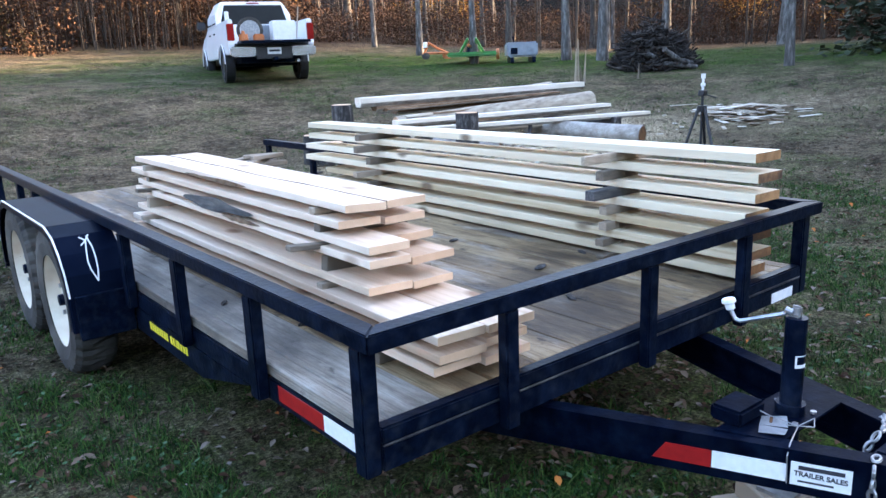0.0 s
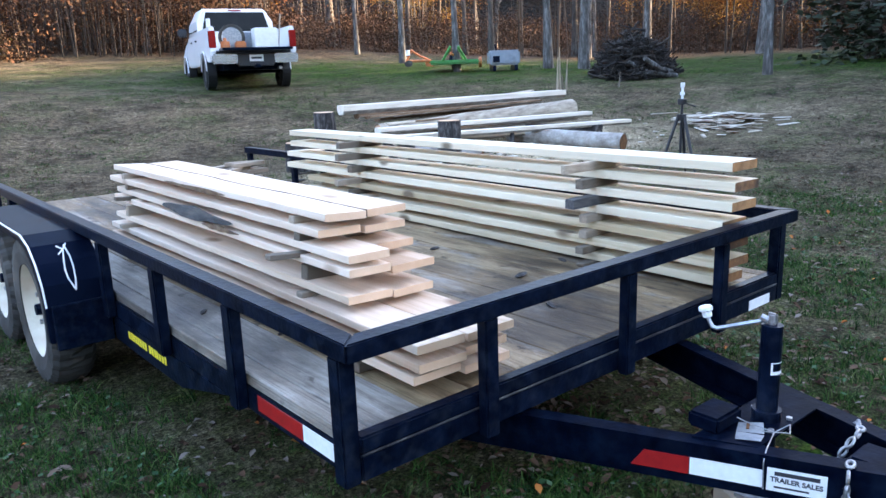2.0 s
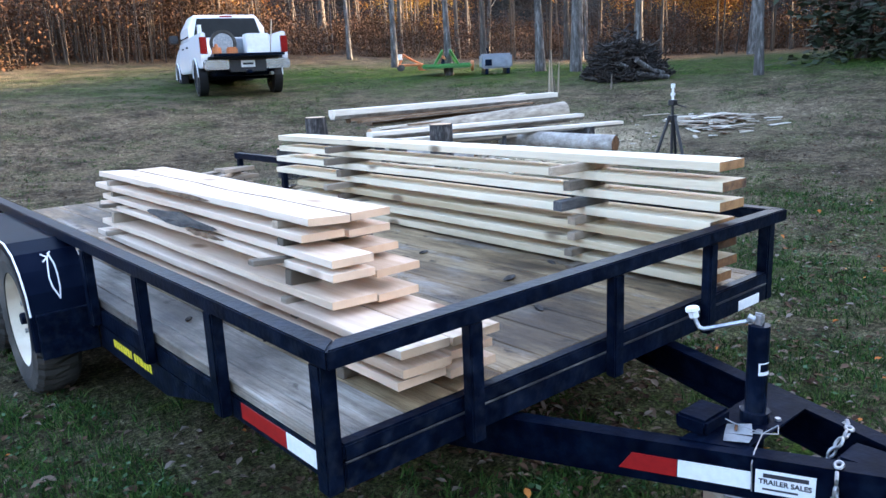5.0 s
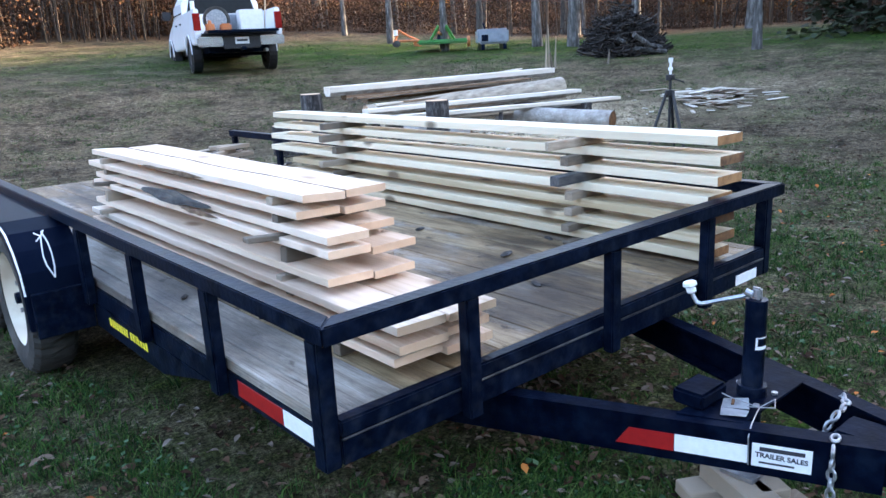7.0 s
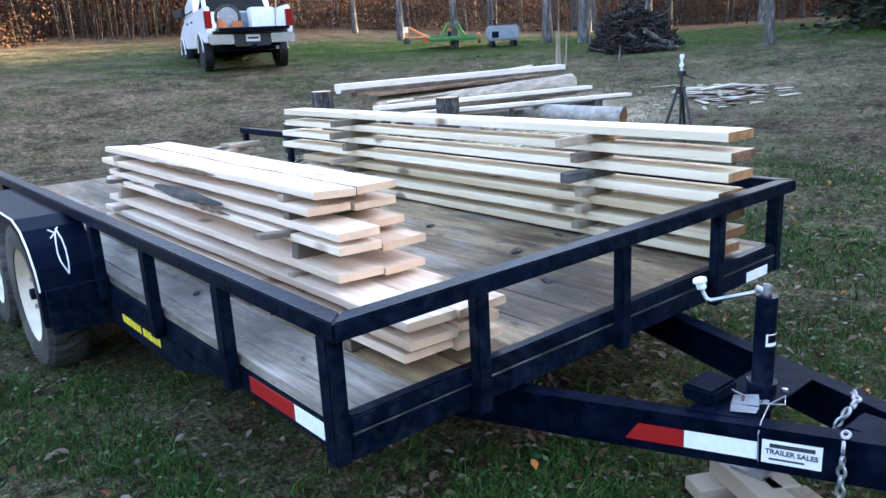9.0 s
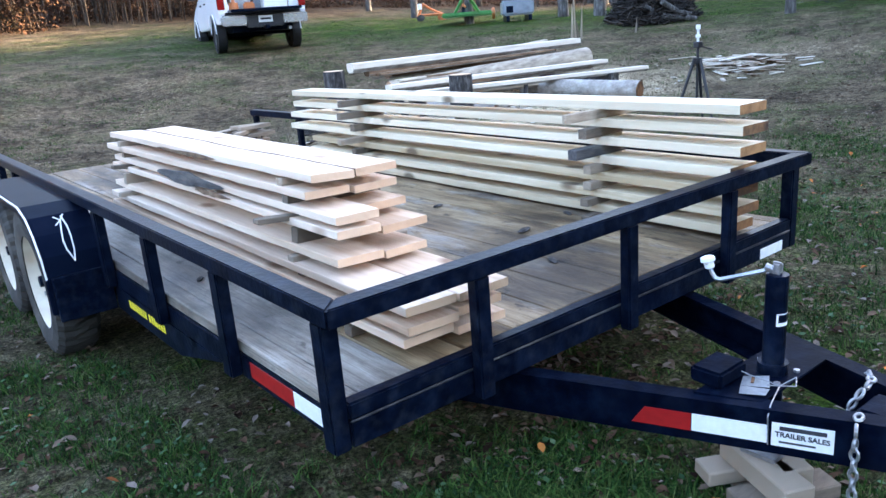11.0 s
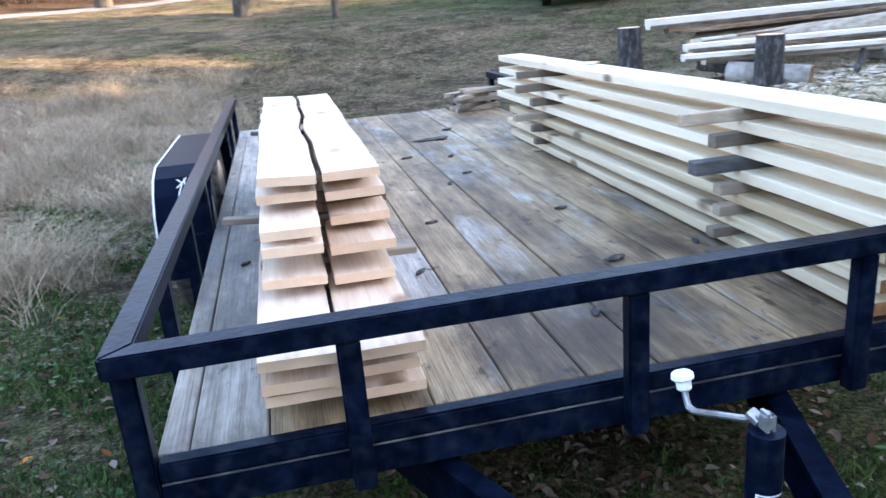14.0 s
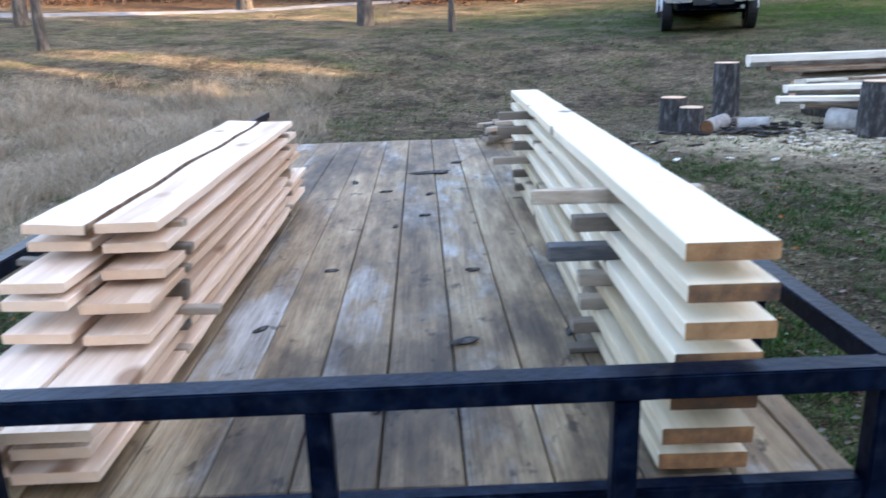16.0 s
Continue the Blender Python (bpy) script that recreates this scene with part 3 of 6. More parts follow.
for x_in, x_out in ((0.044, -0.215), (W - 0.044, W + 0.215)):
    f = part("fender", fender(x_in, x_out), FENDER, trailer, smooth=False)
    xe = x_out + (0.003 if x_out < 0 else -0.003)
    part("pinstripe", tube([(xe, y - 0.002 * (1 if y < 2.8 else -1), z + 0.002) for y, z in FPROF[1:11]], 0.0045, 6), WHITE, f, "thin white pinstripe")
    if x_out < 0:
        def on_face(x, z):
            for (y0, z0), (y1, z1) in zip(FPROF[1:], FPROF[2:6]):
                if z0 <= z <= z1:
                    return (x, y0 + (y1 - y0) * (z - z0) / (z1 - z0) - 0.003, z + 0.002)
        curve = [(-0.105, 0.69), (-0.083, 0.675), (-0.096, 0.64), (-0.104, 0.6), (-0.102, 0.565), (-0.083, 0.515), (-0.074, 0.56), (-0.068, 0.61), (-0.067, 0.65), (-0.074, 0.69)]
        part("emblem", tube([on_face(*p) for p in curve], 0.0035, 6), WHITE, f, "white painted leaf outline")
        part("emblem", tube([on_face(-0.108, 0.66), on_face(-0.083, 0.675), on_face(-0.064, 0.694)], 0.0035, 6), WHITE, f)
    bm = bmesh.new()
    a, b = sorted((x_in, x_out))
    box(bm, (a + 0.02, 2.0, 0.27), (b - 0.004, 2.026, 0.47))
    part("fender_brace", bevelled(bm), PAINT, trailer)


def wheel(x, y, side):
    """One wheel: ribbed tyre, dished rim with lugs and hub."""
    w = new("wheel")
    w.parent = trailer
    w.matrix_basis = Matrix.Translation((x, y, 0.348)) @ Matrix.Diagonal((side, 1.19, 1.19, 1))
    prof = [(-0.09, 0.19), (-0.1, 0.24), (-0.093, 0.285), (-0.07, 0.303), (-0.03, 0.309), (0.03, 0.309), (0.07, 0.303), (0.093, 0.285), (0.1, 0.24), (0.09, 0.19)]
    bm = ring(bmesh.new(), prof, 96)
    for v in bm.verts:
        r = math.hypot(v.co.y, v.co.z)
        if r > 0.28:
            k = int(round(math.atan2(v.co.z, v.co.y) / (2 * math.pi) * 96 + (0.7 if v.co.x > 0 else 0))) % 3
            f = 1 + (0.012 if k else -0.018)
            v.co.y, v.co.z = v.co.y * f, v.co.z * f
    bmesh.ops.recalc_face_normals(bm, faces=bm.faces)
    part("tyre", bm, TYRE, w)
    bm = ring(bmesh.new(), [(0.088, 0.196), (0.08, 0.186), (0.03, 0.178), (0.015, 0.12), (0.035, 0.1), (0.045, 0.05), (0.03, 0.002), (0.0, 0.002), (-0.02, 0.12), (-0.09, 0.175), (-0.09, 0.19), (0.0, 0.192)], 36)
    bmesh.ops.recalc_face_normals(bm, faces=bm.faces)
    part("rim", bm, RIM, w, smooth=True)
    bm = bmesh.new()
    cyl(bm, (0.03, 0, 0), (0.075, 0, 0), 0.026, 0.022, 16)
    part("hub", bm, PAINT, w)
    for i in range(5):
        bm = bmesh.new()
        a = 2 * math.pi * i / 5
        cyl(bm, (0.03, 0.06 * math.cos(a), 0.06 * math.sin(a)), (0.06, 0.06 * math.cos(a), 0.06 * math.sin(a)), 0.01, n=6)
        part("lug_nut", bm, CHAIN, w)


for y in (2.47, 3.3):
    wheel(-0.1, y, -1)
    wheel(W + 0.1, y, 1)
    bm = bmesh.new()
    cyl(bm, (-0.05, y, 0.33), (W + 0.05, y, 0.33), 0.035)
    part("axle", bm, PAINT, trailer)

# reflectors on the side and front
part("red_tape", bbox((0.0405, 0.316, 0.4), (0.0432, 0.588, 0.451), 0.0005), TAPE_R, trailer, "red reflective tape")
part("white_tape", bbox((0.0405, 0.135, 0.4), (0.0432, 0.315, 0.451), 0.0005), TAPE_W, trailer, "white reflective tape")
part("white_tape", bbox((1.962, 0.0422, 0.388), (2.13, 0.0448, 0.43), 0.0005), TAPE_W, trailer, "white reflective tape")
# dealer's name on the side: plain bars
y = 1.81
for wdt in (0.03, 0.025, 0.03, 0.03, 0.025, 0.03, 0.03, 0.028, None, 0.03, 0.03, 0.02, 0.03, 0.03, 0.03, 0.028):
    if wdt is None:
        y -= 0.02
        continue
    part("name_bar", bbox((0.0415, y - wdt * 0.66, 0.318), (0.0434, y, 0.352), 0.0005), YELLOW, trailer)
    y -= wdt

# tongue: two channels that meet at the coupler
TL0, TL1 = Vector((0.62, 0.11, 0)), Vector((0.993, -0.86, 0))
RISE = 0.034


def channel(p, q, inward):
    """A channel beam, its open side inwards."""
    d = (q - p).normalized()
    nrm = Vector((-d.y, d.x, 0)) * inward
    back = 0.26
    rear = p - d * back
    prof = [(0, 0.246), (0.055, 0.246), (0.055, 0.254), (0.008, 0.254), (0.008, 0.358), (0.055, 0.358), (0.055, 0.366), (0, 0.366)]
    bm = bmesh.new()
    a = [bm.verts.new((rear + nrm * u).to_tuple()[:2] + (z - RISE * back,)) for u, z in prof]
    b = [bm.verts.new((q + nrm * u).to_tuple()[:2] + (z + RISE * (q - p).length,)) for u, z in prof]
    bm.faces.new(a)
    bm.faces.new(b[::-1])
    for i in range(8):
        bm.faces.new((a[i], b[i], b[(i + 1) % 8], a[(i + 1) % 8]))
    bmesh.ops.recalc_face_normals(bm, faces=bm.faces)
    return bm


mirror = lambda v: Vector((2.18 - v.x, v.y, v.z))
part("tongue_beam", channel(TL0, TL1, 1), DIMPAINT, trailer)
part("tongue_beam", channel(mirror(TL0), mirror(TL1), -1), DIMPAINT, trailer)
TD = (TL1 - TL0).normalized()
TN = Vector((TD.y, -TD.x, 0))


def on_tongue(name, s0, s1, z0, z1, mat, out0=0.001, out1=0.0035, label="", parent=trailer, slant=0.0):
    bm = bmesh.new()
    vs = []
    for o in (out0, out1):
        for s, z in ((s0, z0), (s1, z0), (s1, z1), (s0 + slant, z1)):
            v = TL0 + TD * s + TN * o
            vs.append(bm.verts.new((v.x, v.y, z + RISE * (s - 0.55))))
    for f in ((0, 1, 2, 3), (7, 6, 5, 4), (0, 4, 5, 1), (1, 5, 6, 2), (2, 6, 7, 3), (3, 7, 4, 0)):
        bm.faces.new([vs[i] for i in f])
    bmesh.ops.recalc_face_normals(bm, faces=bm.faces)
    return part(name, bm, mat, parent, label)


on_tongue("red_tape", 0.39, 0.548, 0.293, 0.343, TAPE_R, slant=0.036, label="red reflective tape")
on_tongue("white_tape", 0.55, 0.734, 0.294, 0.343, TAPE_W, label="white reflective tape")
plate = on_tongue("dealer_sticker", 0.744, 0.884, 0.29, 0.354, TAPE_W, label="white dealer sticker reading TRAILER SALES")


def lettering(text, size, m, mat, parent):
    cu = bpy.data.curves.new("lettering", "FONT")
    cu.body, cu.size, cu.align_x, cu.align_y, cu.extrude = text, size, "CENTER", "CENTER", 0.0004
    cu.offset = 0.0006
    tmp = bpy.data.objects.new("lettering", cu)
    me = bpy.data.meshes.new_from_object(tmp)
    bpy.data.objects.remove(tmp)
    me.materials.append(mat)
    ob = new("lettering", me)
    ob.parent, ob.matrix_basis = parent, m
    return ob


def tongue_pose(s, z, out=0.0045):
    v = TL0 + TD * s + TN * out
    return Matrix.Translation((v.x, v.y, z + RISE * (s - 0.55))) @ Matrix(((TD.x, 0, TN.x), (TD.y, 0, TN.y), (0, 1, 0))).to_4x4()


lettering("TRAILER SALES", 0.0188, tongue_pose(0.814, 0.3215), INK, plate)
on_tongue("sticker_bar", 0.762, 0.868, 0.335, 0.346, INK, 0.0035, 0.0045, parent=plate)
on_tongue("sticker_bar", 0.762, 0.845, 0.3, 0.305, INK, 0.0035, 0.0045, parent=plate)

bm = bmesh.new()
PLATE = ((0.845, -0.39), (1.335, -0.39), (1.27, -0.545), (0.91, -0.545))
for k, z in ((0, 0.3845), (1, 0.391)):
    for px, py in PLATE:
        bm.verts.new((px, py, z))
bm.verts.ensure_lookup_table()
bm.faces.new([bm.verts[i] for i in (0, 1, 2, 3)])
bm.faces.new([bm.verts[i] for i in (7, 6, 5, 4)])
for i in range(4):
    bm.faces.new([bm.verts[j] for j in (i, (i + 1) % 4, 4 + (i + 1) % 4, 4 + i)])
bmesh.ops.recalc_face_normals(bm, faces=bm.faces)
part("jack_plate", bm, DIMPAINT, trailer)
for px, py in ((1.02, -0.42), (1.125, -0.42), (1.02, -0.525), (1.125, -0.525)):
    bm = bmesh.new()
    cyl(bm, (px, py, 0.3905), (px, py, 0.398), 0.009, n=6)
    part("bolt", bm, CHAIN, trailer)
bm = bmesh.new()
for a, b in (((1.03, -0.72, 0.28), (1.15, -1.02, 0.39)),):
    box(bm, a, b)
box(bm, (1.045, -1.2, 0.3), (1.135, -1.0, 0.4))
bmesh.ops.create_uvsphere(bm, u_segments=16, v_segments=10, radius=0.062, matrix=Matrix.Translation((1.09, -1.18, 0.36)))
cyl(bm, (1.09, -1.02, 0.41), (1.09, -1.15, 0.44), 0.014)
part("coupler", bevelled(bm, 0.008, 2), DIMPAINT, trailer, "black ball coupler")

# jack with its crank
jack = new("jack")
jack.parent = trailer
bm = bmesh.new()
cyl(bm, (1.09, -0.475, 0.2), (1.09, -0.475, 0.672), 0.029, n=24)
cyl(bm, (1.09, -0.475, 0.385), (1.09, -0.475, 0.42), 0.04, n=24)
part("jack_tube", bm, PAINT, jack, smooth=False)
bm = bmesh.new()
cyl(bm, (1.09, -0.475, 0.155), (1.09, -0.475, 0.22), 0.026, n=20)
box(bm, (1.028, -0.525, 0.146), (1.132, -0.425, 0.158))
part("jack_leg", bm, CHAIN, jack)
bm = bmesh.new()
cyl(bm, (1.09, -0.475, 0.68), (1.09, -0.475, 0.7), 0.013, 0.011, n=12)
box(bm, (1.084, -0.484, 0.672), (1.09, -0.464, 0.706))
box(bm, (1.094, -0.484, 0.672), (1.1, -0.464, 0.7))
cyl(bm, (1.086, -0.464, 0.682), (1.08, -0.445, 0.69), 0.011, n=10)
part("jack_head", bm, CHAIN, jack)
part("crank_handle", tube([(1.084, -0.468, 0.692), (1.076, -0.44, 0.676), (1.05, -0.352, 0.644), (1.045, -0.334, 0.638), (1.042, -0.322, 0.641), (1.042, -0.312, 0.655), (1.043, -0.305, 0.67)], 0.0062, 8), GALV, jack)
bm = bmesh.new()
cyl(bm, (1.043, -0.306, 0.665), (1.043, -0.299, 0.685), 0.013, 0.014, 12)
cyl(bm, (1.043, -0.299, 0.684), (1.042, -0.296, 0.698), 0.021, 0.019, 14)
part("crank_knob", bevelled(bm, 0.003), WHITE, jack, "white plastic crank knob")
bm = bmesh.new()
for z0, z1, a0, a1 in ((0.533, 0.543, 212, 300), (0.566, 0.569, 212, 300), (0.5435, 0.5655, 212, 222)):
    rows = [[bm.verts.new((1.09 + 0.0297 * math.cos(math.radians(a)), -0.475 + 0.0297 * math.sin(math.radians(a)), z)) for z in (z0, z1)] for a in np.linspace(a0, a1, 9)]
    for p, q in zip(rows, rows[1:]):
        bm.faces.new((p[0], q[0], q[1], p[1]))
part("jack_label", bm, TAPE_W, jack, "worn white remains of a label")
bm = bmesh.new()
box(bm, (0.89, -0.44, 0.3915), (1.02, -0.345, 0.438))
part("battery_box", bevelled(bm, 0.008, 2), DIMPAINT, trailer, "small black plastic breakaway box")

# chains: links hung from the coupler
def chain(points, link=0.036):
    bm = bmesh.new()
    pts = [Vector(p) for p in points]
    seg, flip = 0, False
    for p, q in zip(pts, pts[1:]):
        d = q - p
        k = max(1, int(d.length / (link * 0.72)))
        for i in range(k):
            c = p + d * ((i + 0.5) / k)
            m = Matrix.Translation(c) @ d.to_track_quat("X", "Z").to_matrix().to_4x4() @ Matrix.Rotation(math.pi / 2 if flip else 0, 4, "X")
            flip = not flip
            n, mj = 12, 6
            vs = [[bm.verts.new(m @ Vector((math.cos(a) * (link * 0.42 + 0.0045 * math.cos(b)), math.sin(a) * (link * 0.25 + 0.0045 * math.cos(b)), 0.0045 * math.sin(b))))
                   for b in (2 * math.pi * j / mj for j in range(mj))] for a in (2 * math.pi * h / n for h in range(n))]
            for a in range(n):
                for b in range(mj):
                    bm.faces.new((vs[a][b], vs[(a + 1) % n][b], vs[(a + 1) % n][(b + 1) % mj], vs[a][(b + 1) % mj]))
    bmesh.ops.recalc_face_normals(bm, faces=bm.faces)
    return bm


part("safety_chain", chain([(0.985, -0.75, 0.408), (0.945, -0.758, 0.404), (0.936, -0.762, 0.36), (0.936, -0.765, 0.2), (0.95, -0.78, 0.09), (1.0, -0.82, 0.05), (1.08, -0.9, 0.05)]), CHAIN, trailer, "galvanised safety chain")
part("safety_chain", chain([(1.245, -0.66, 0.37), (1.22, -0.67, 0.402), (1.17, -0.7, 0.404), (1.12, -0.7, 0.402), (1.09, -0.68, 0.35), (1.09, -0.65, 0.26)]), CHAIN, trailer, "galvanised safety chain")
part("breakaway_cable", tube([(0.97, -0.39, 0.435), (1.0, -0.46, 0.405), (0.985, -0.55, 0.41), (0.905, -0.57, 0.397), (0.876, -0.578, 0.375), (0.875, -0.582, 0.3)], 0.0018, 6), CHAIN, trailer)
part("breakaway_cable", tube([(0.985, -0.55, 0.41), (1.02, -0.575, 0.43), (0.99, -0.59, 0.42), (0.955, -0.56, 0.425), (0.96, -0.53, 0.415), (1.0, -0.54, 0.4)], 0.0015, 6), CHAIN, trailer)
bm = bmesh.new()
for s, dz in ((-1, 0.0), (1, 0.004)):
    vs = [bm.verts.new(pose(0.968, -0.492, 0.3925, 0, 0, 24) @ Vector(c)) for c in ((0, -0.036, dz), (s * 0.055, -0.03, 0.008 + dz), (s * 0.052, 0.034, 0.002), (0, 0.036, 0.0))]
    bm.faces.new(vs if s > 0 else vs[::-1])
bmesh.ops.solidify(bm, geom=bm.faces, thickness=0.0012)
bmesh.ops.recalc_face_normals(bm, faces=bm.faces)
pp = tagged(part("paper_leaflet", bm, PAPER), "creased white paper leaflet lying on the trailer tongue", "paper")
bm = bmesh.new()
box(bm, (0.01, 0.004, 0.006), (0.045, 0.012, 0.0085), pose(0.968, -0.492, 0.3925, 0, 0, 24))
part("print_patch", bm, ENDGRAIN, pp)
# cribbing under the coupler
for i, (x, y, z, r) in enumerate(((1.02, -0.51, -0.012, 62), (1.14, -0.45, -0.012, 66), (1.05, -0.545, 0.0335, -26), (1.11, -0.41, 0.0335, -30), (1.035, -0.495, 0.079, 64), (1.125, -0.455, 0.079, 60))):
    bm = bmesh.new()
    box(bm, (-0.15, -0.045, 0), (0.15, 0.045, 0.0445 + (0.022 if i > 3 else 0)), pose(x, y, z, 0, 0, r))
    tagged(part("wood_block", bevelled(bm, 0.004), STICK), "short sawn wood block laid under the trailer jack", "wood block", "cribbing blocks")

# ---- lumber on the deck ----
def board(name, x0, x1, y0, y1, z0, thick, mat, endmat, label, group, category="board", wane=(0.003, 0.003), yaw=0.0, pitch=0.0, phase=None, roll=0.0, bark=()):
    """A sawn board laid from its near end (x0..x1 at y0, underside z0), its edges slightly wavy, its ends in another grain."""
    bm = bmesh.new()
    n = 26
    hw, ln = (x1 - x0) / 2, y1 - y0
    ph = random.random() * 9 if phase is None else phase
    rows = []
    for i in range(n + 1):
        u = ln * i / n
        k = min(1.0, 4.0 * i / n)
        wl = hw + k * wane[0] * (0.6 * math.sin(u * 4.1 + ph) + 0.4 * math.sin(u * 9.3 + 2 * ph)) + random.uniform(-0.0012, 0.0012)
        wr = hw + k * wane[1] * (0.6 * math.sin(u * 4.1 + ph) + 0.4 * math.sin(u * 9.3 + 2 * ph)) + random.uniform(-0.0012, 0.0012)
        b, sag = 0.002, random.uniform(-0.0008, 0.0008)
        rows.append([bm.verts.new((sx, u, z + sag)) for sx, z in ((-wl + b, 0), (wr - b, 0), (wr, b), (wr, thick - b), (wr - b, thick), (-wl + b, thick), (-wl, thick - b), (-wl, b))])
    for a, c in zip(rows, rows[1:]):
        for j in range(8):
            bm.faces.new((a[j], a[(j + 1) % 8], c[(j + 1) % 8], c[j])).material_index = 2 if j in bark else 0
    e = [bm.faces.new(rows[0][::-1]), bm.faces.new(rows[-1])]
    bmesh.ops.recalc_face_normals(bm, faces=bm.faces)
    for f in e:
        f.material_index = 1
    ob = part(name, bm, mat, mats=[mat, endmat] + ([BROWNSLAB] if bark else []))
    ob.matrix_basis = pose((x0 + x1) / 2, y0, z0, pitch, roll, yaw)
    return tagged(ob, label, category, group)


def stick(x0, x1, y, z0, thick, w=0.04, yaw=0.0, group="stickers in the lumber", label="short grey wood sticker between stacked boards", wood=STICK, fall=0.0, taper=1.0):
    """A short lath across a stack; fall: how far its far end (x1) lies below the near one."""
    bm = bmesh.new()
    hl = (x1 - x0) / 2
    for v in box(bm, (-hl, -w / 2, 0), (hl, w / 2, thick)):
        if v.co.x < 0:
            v.co.y *= taper
    bevelled(bm, 0.0025)
    ob = part("sticker", bm, wood)
    ob.matrix_basis = pose((x0 + x1) / 2, y, z0 - fall / 2, 0, math.degrees(math.atan2(fall, x1 - x0)), yaw)
    return tagged(ob, label, "stick", group)


A_LAB = "freshly sawn pinkish pine board in the stickered stack"
A_T, A_PITCH = 0.025, 0.27
# underside at the near end, near end's extent across and along, by layer from the top
A_LEFT = [(0.938, 0.319, 0.473, 0.585), (0.885, 0.309, 0.47, 0.617), (0.830, 0.312, 0.465, 0.453), (0.786, 0.309, 0.466, 0.451), (0.702, 0.3, 0.463, 0.448), (0.644, 0.281, 0.454, 0.096), (0.591, 0.283, 0.455, 0.092), (0.549, 0.283, 0.455, 0.12)]
A_RIGHT = [(0.931, 0.489, 0.648, 0.603), (0.873, 0.494, 0.657, 0.625), (0.813, 0.498, 0.66, 0.585), (0.765, 0.483, 0.655, 0.468), (0.686, 0.482, 0.642, 0.464), (0.637, 0.466, 0.648, 0.094), (0.59, 0.47, 0.632, 0.11), (0.536, 0.463, 0.643, 0.108)]
A_ROLL = [3.6, 1.6, 0.8, 1.8, 2.2, 1.8, 2.0, 0.4]
A_FAR = [2.66, 2.7, 2.66, 2.72, 2.64, 2.92, 2.86, 2.9]


def rest(row, y, top=True):
    """Height of a board of the near stack at y: its top or its underside."""
    return row[0] + (A_T if top else 0) + (y - row[3]) * math.tan(math.radians(A_PITCH))


for i, (l, r) in enumerate(zip(A_LEFT, A_RIGHT)):
    for side, (z0, x0, x1, y0) in enumerate((l, r)):
        wane = ((-0.006, 0.012), (-0.012, 0.004))[side] if i == 0 else (0.004, 0.004)
        board("board", x0, x1, y0, (A_FAR[i] if side else min(A_FAR[i], 2.7)) + random.uniform(-0.02, 0.02), z0, A_T, PINE, ENDPALE, A_LAB, "boards of the pine stack",
              wane=wane, yaw=-0.35 * side + random.uniform(-0.15, 0.15), pitch=A_PITCH, phase=1.3 if i == 0 else None, roll=A_ROLL[i] if side == 0 else 0.0,
              bark=((1, 2, 3), (5, 6, 7))[side] if i == 0 else ())
FRONT_OUT = [(0.0, 0.012), (0.0, 0.03), (0.112, 0.02), (0.0, 0.012), (0.025, 0.1), (0.0, 0.01), (0.0, 0.01)]
REAR_OUT = [(0.01, 0.02), (0.0, 0.02), (0.07, 0.02), (0.02, 0.015), (0.06, 0.02), (0.0, 0.02), (0.0, 0.02)]
for i in range(7):
    for y, out in ((0.785 - 0.012 * i, FRONT_OUT[i]), (2.47 - 0.01 * i, REAR_OUT[i])):
        lo_l, lo_r = rest(A_LEFT[i + 1], y), rest(A_RIGHT[i + 1], y)
        gap = min(rest(A_LEFT[i], y, False) - lo_l, rest(A_RIGHT[i], y, False) - lo_r)
        if gap > 0.006:
            wood = TANSTICK if i == 0 and y < 1 else STICK
            stick(0.312 - out[0], 0.645 + out[1], y + random.uniform(-0.008, 0.008), lo_l + 0.0005, gap - 0.001, 0.038, random.uniform(-2, 2), fall=(lo_l - lo_r) * 1.9, wood=wood)
for y in (0.42, 2.5):
    zl, zr = rest(A_LEFT[7], y, False), rest(A_RIGHT[7], y, False)
    stick(0.29, 0.64, y, DECK_Z + 0.002, zr - DECK_Z - 0.004, 0.04)

B_LAB = "pale sawn hardwood plank in the stickered stack"
B_T, B_YAW, B_PITCH = 0.036, -1.45, -0.19
# top at the near end, near end's extent across, near and far ends, from the top
B_ROW = [(1.012, 1.803, 1.978, 0.058, 3.66), (0.935, 1.807, 1.978, 0.046, 3.66), (0.856, 1.81, 1.984, 0.055, 3.72), (0.775, 1.806, 1.98, 0.09, 3.72), (0.701, 1.795, 1.966, 0.07, 3.4), (0.628, 1.78, 1.961, 0.062, 3.4), (0.557, 1.783, 1.966, 0.085, 3.36)]
for zt, x0, x1, y0, y1 in B_ROW:
    board("plank", x0, x1, y0, y1, zt - B_T, B_T, POPLAR, ENDGRAIN, B_LAB, "planks of the pale stack", "plank", wane=(0.003, 0.003), yaw=random.uniform(-0.1, 0.1) + B_YAW, pitch=B_PITCH)
TIPS = [1.615, 1.73, 1.662, 1.747, 1.752, 1.732, 1.72]
FAR_TIPS = [1.727, 1.722, 1.80, 1.693, 1.8, 1.81, 1.80]
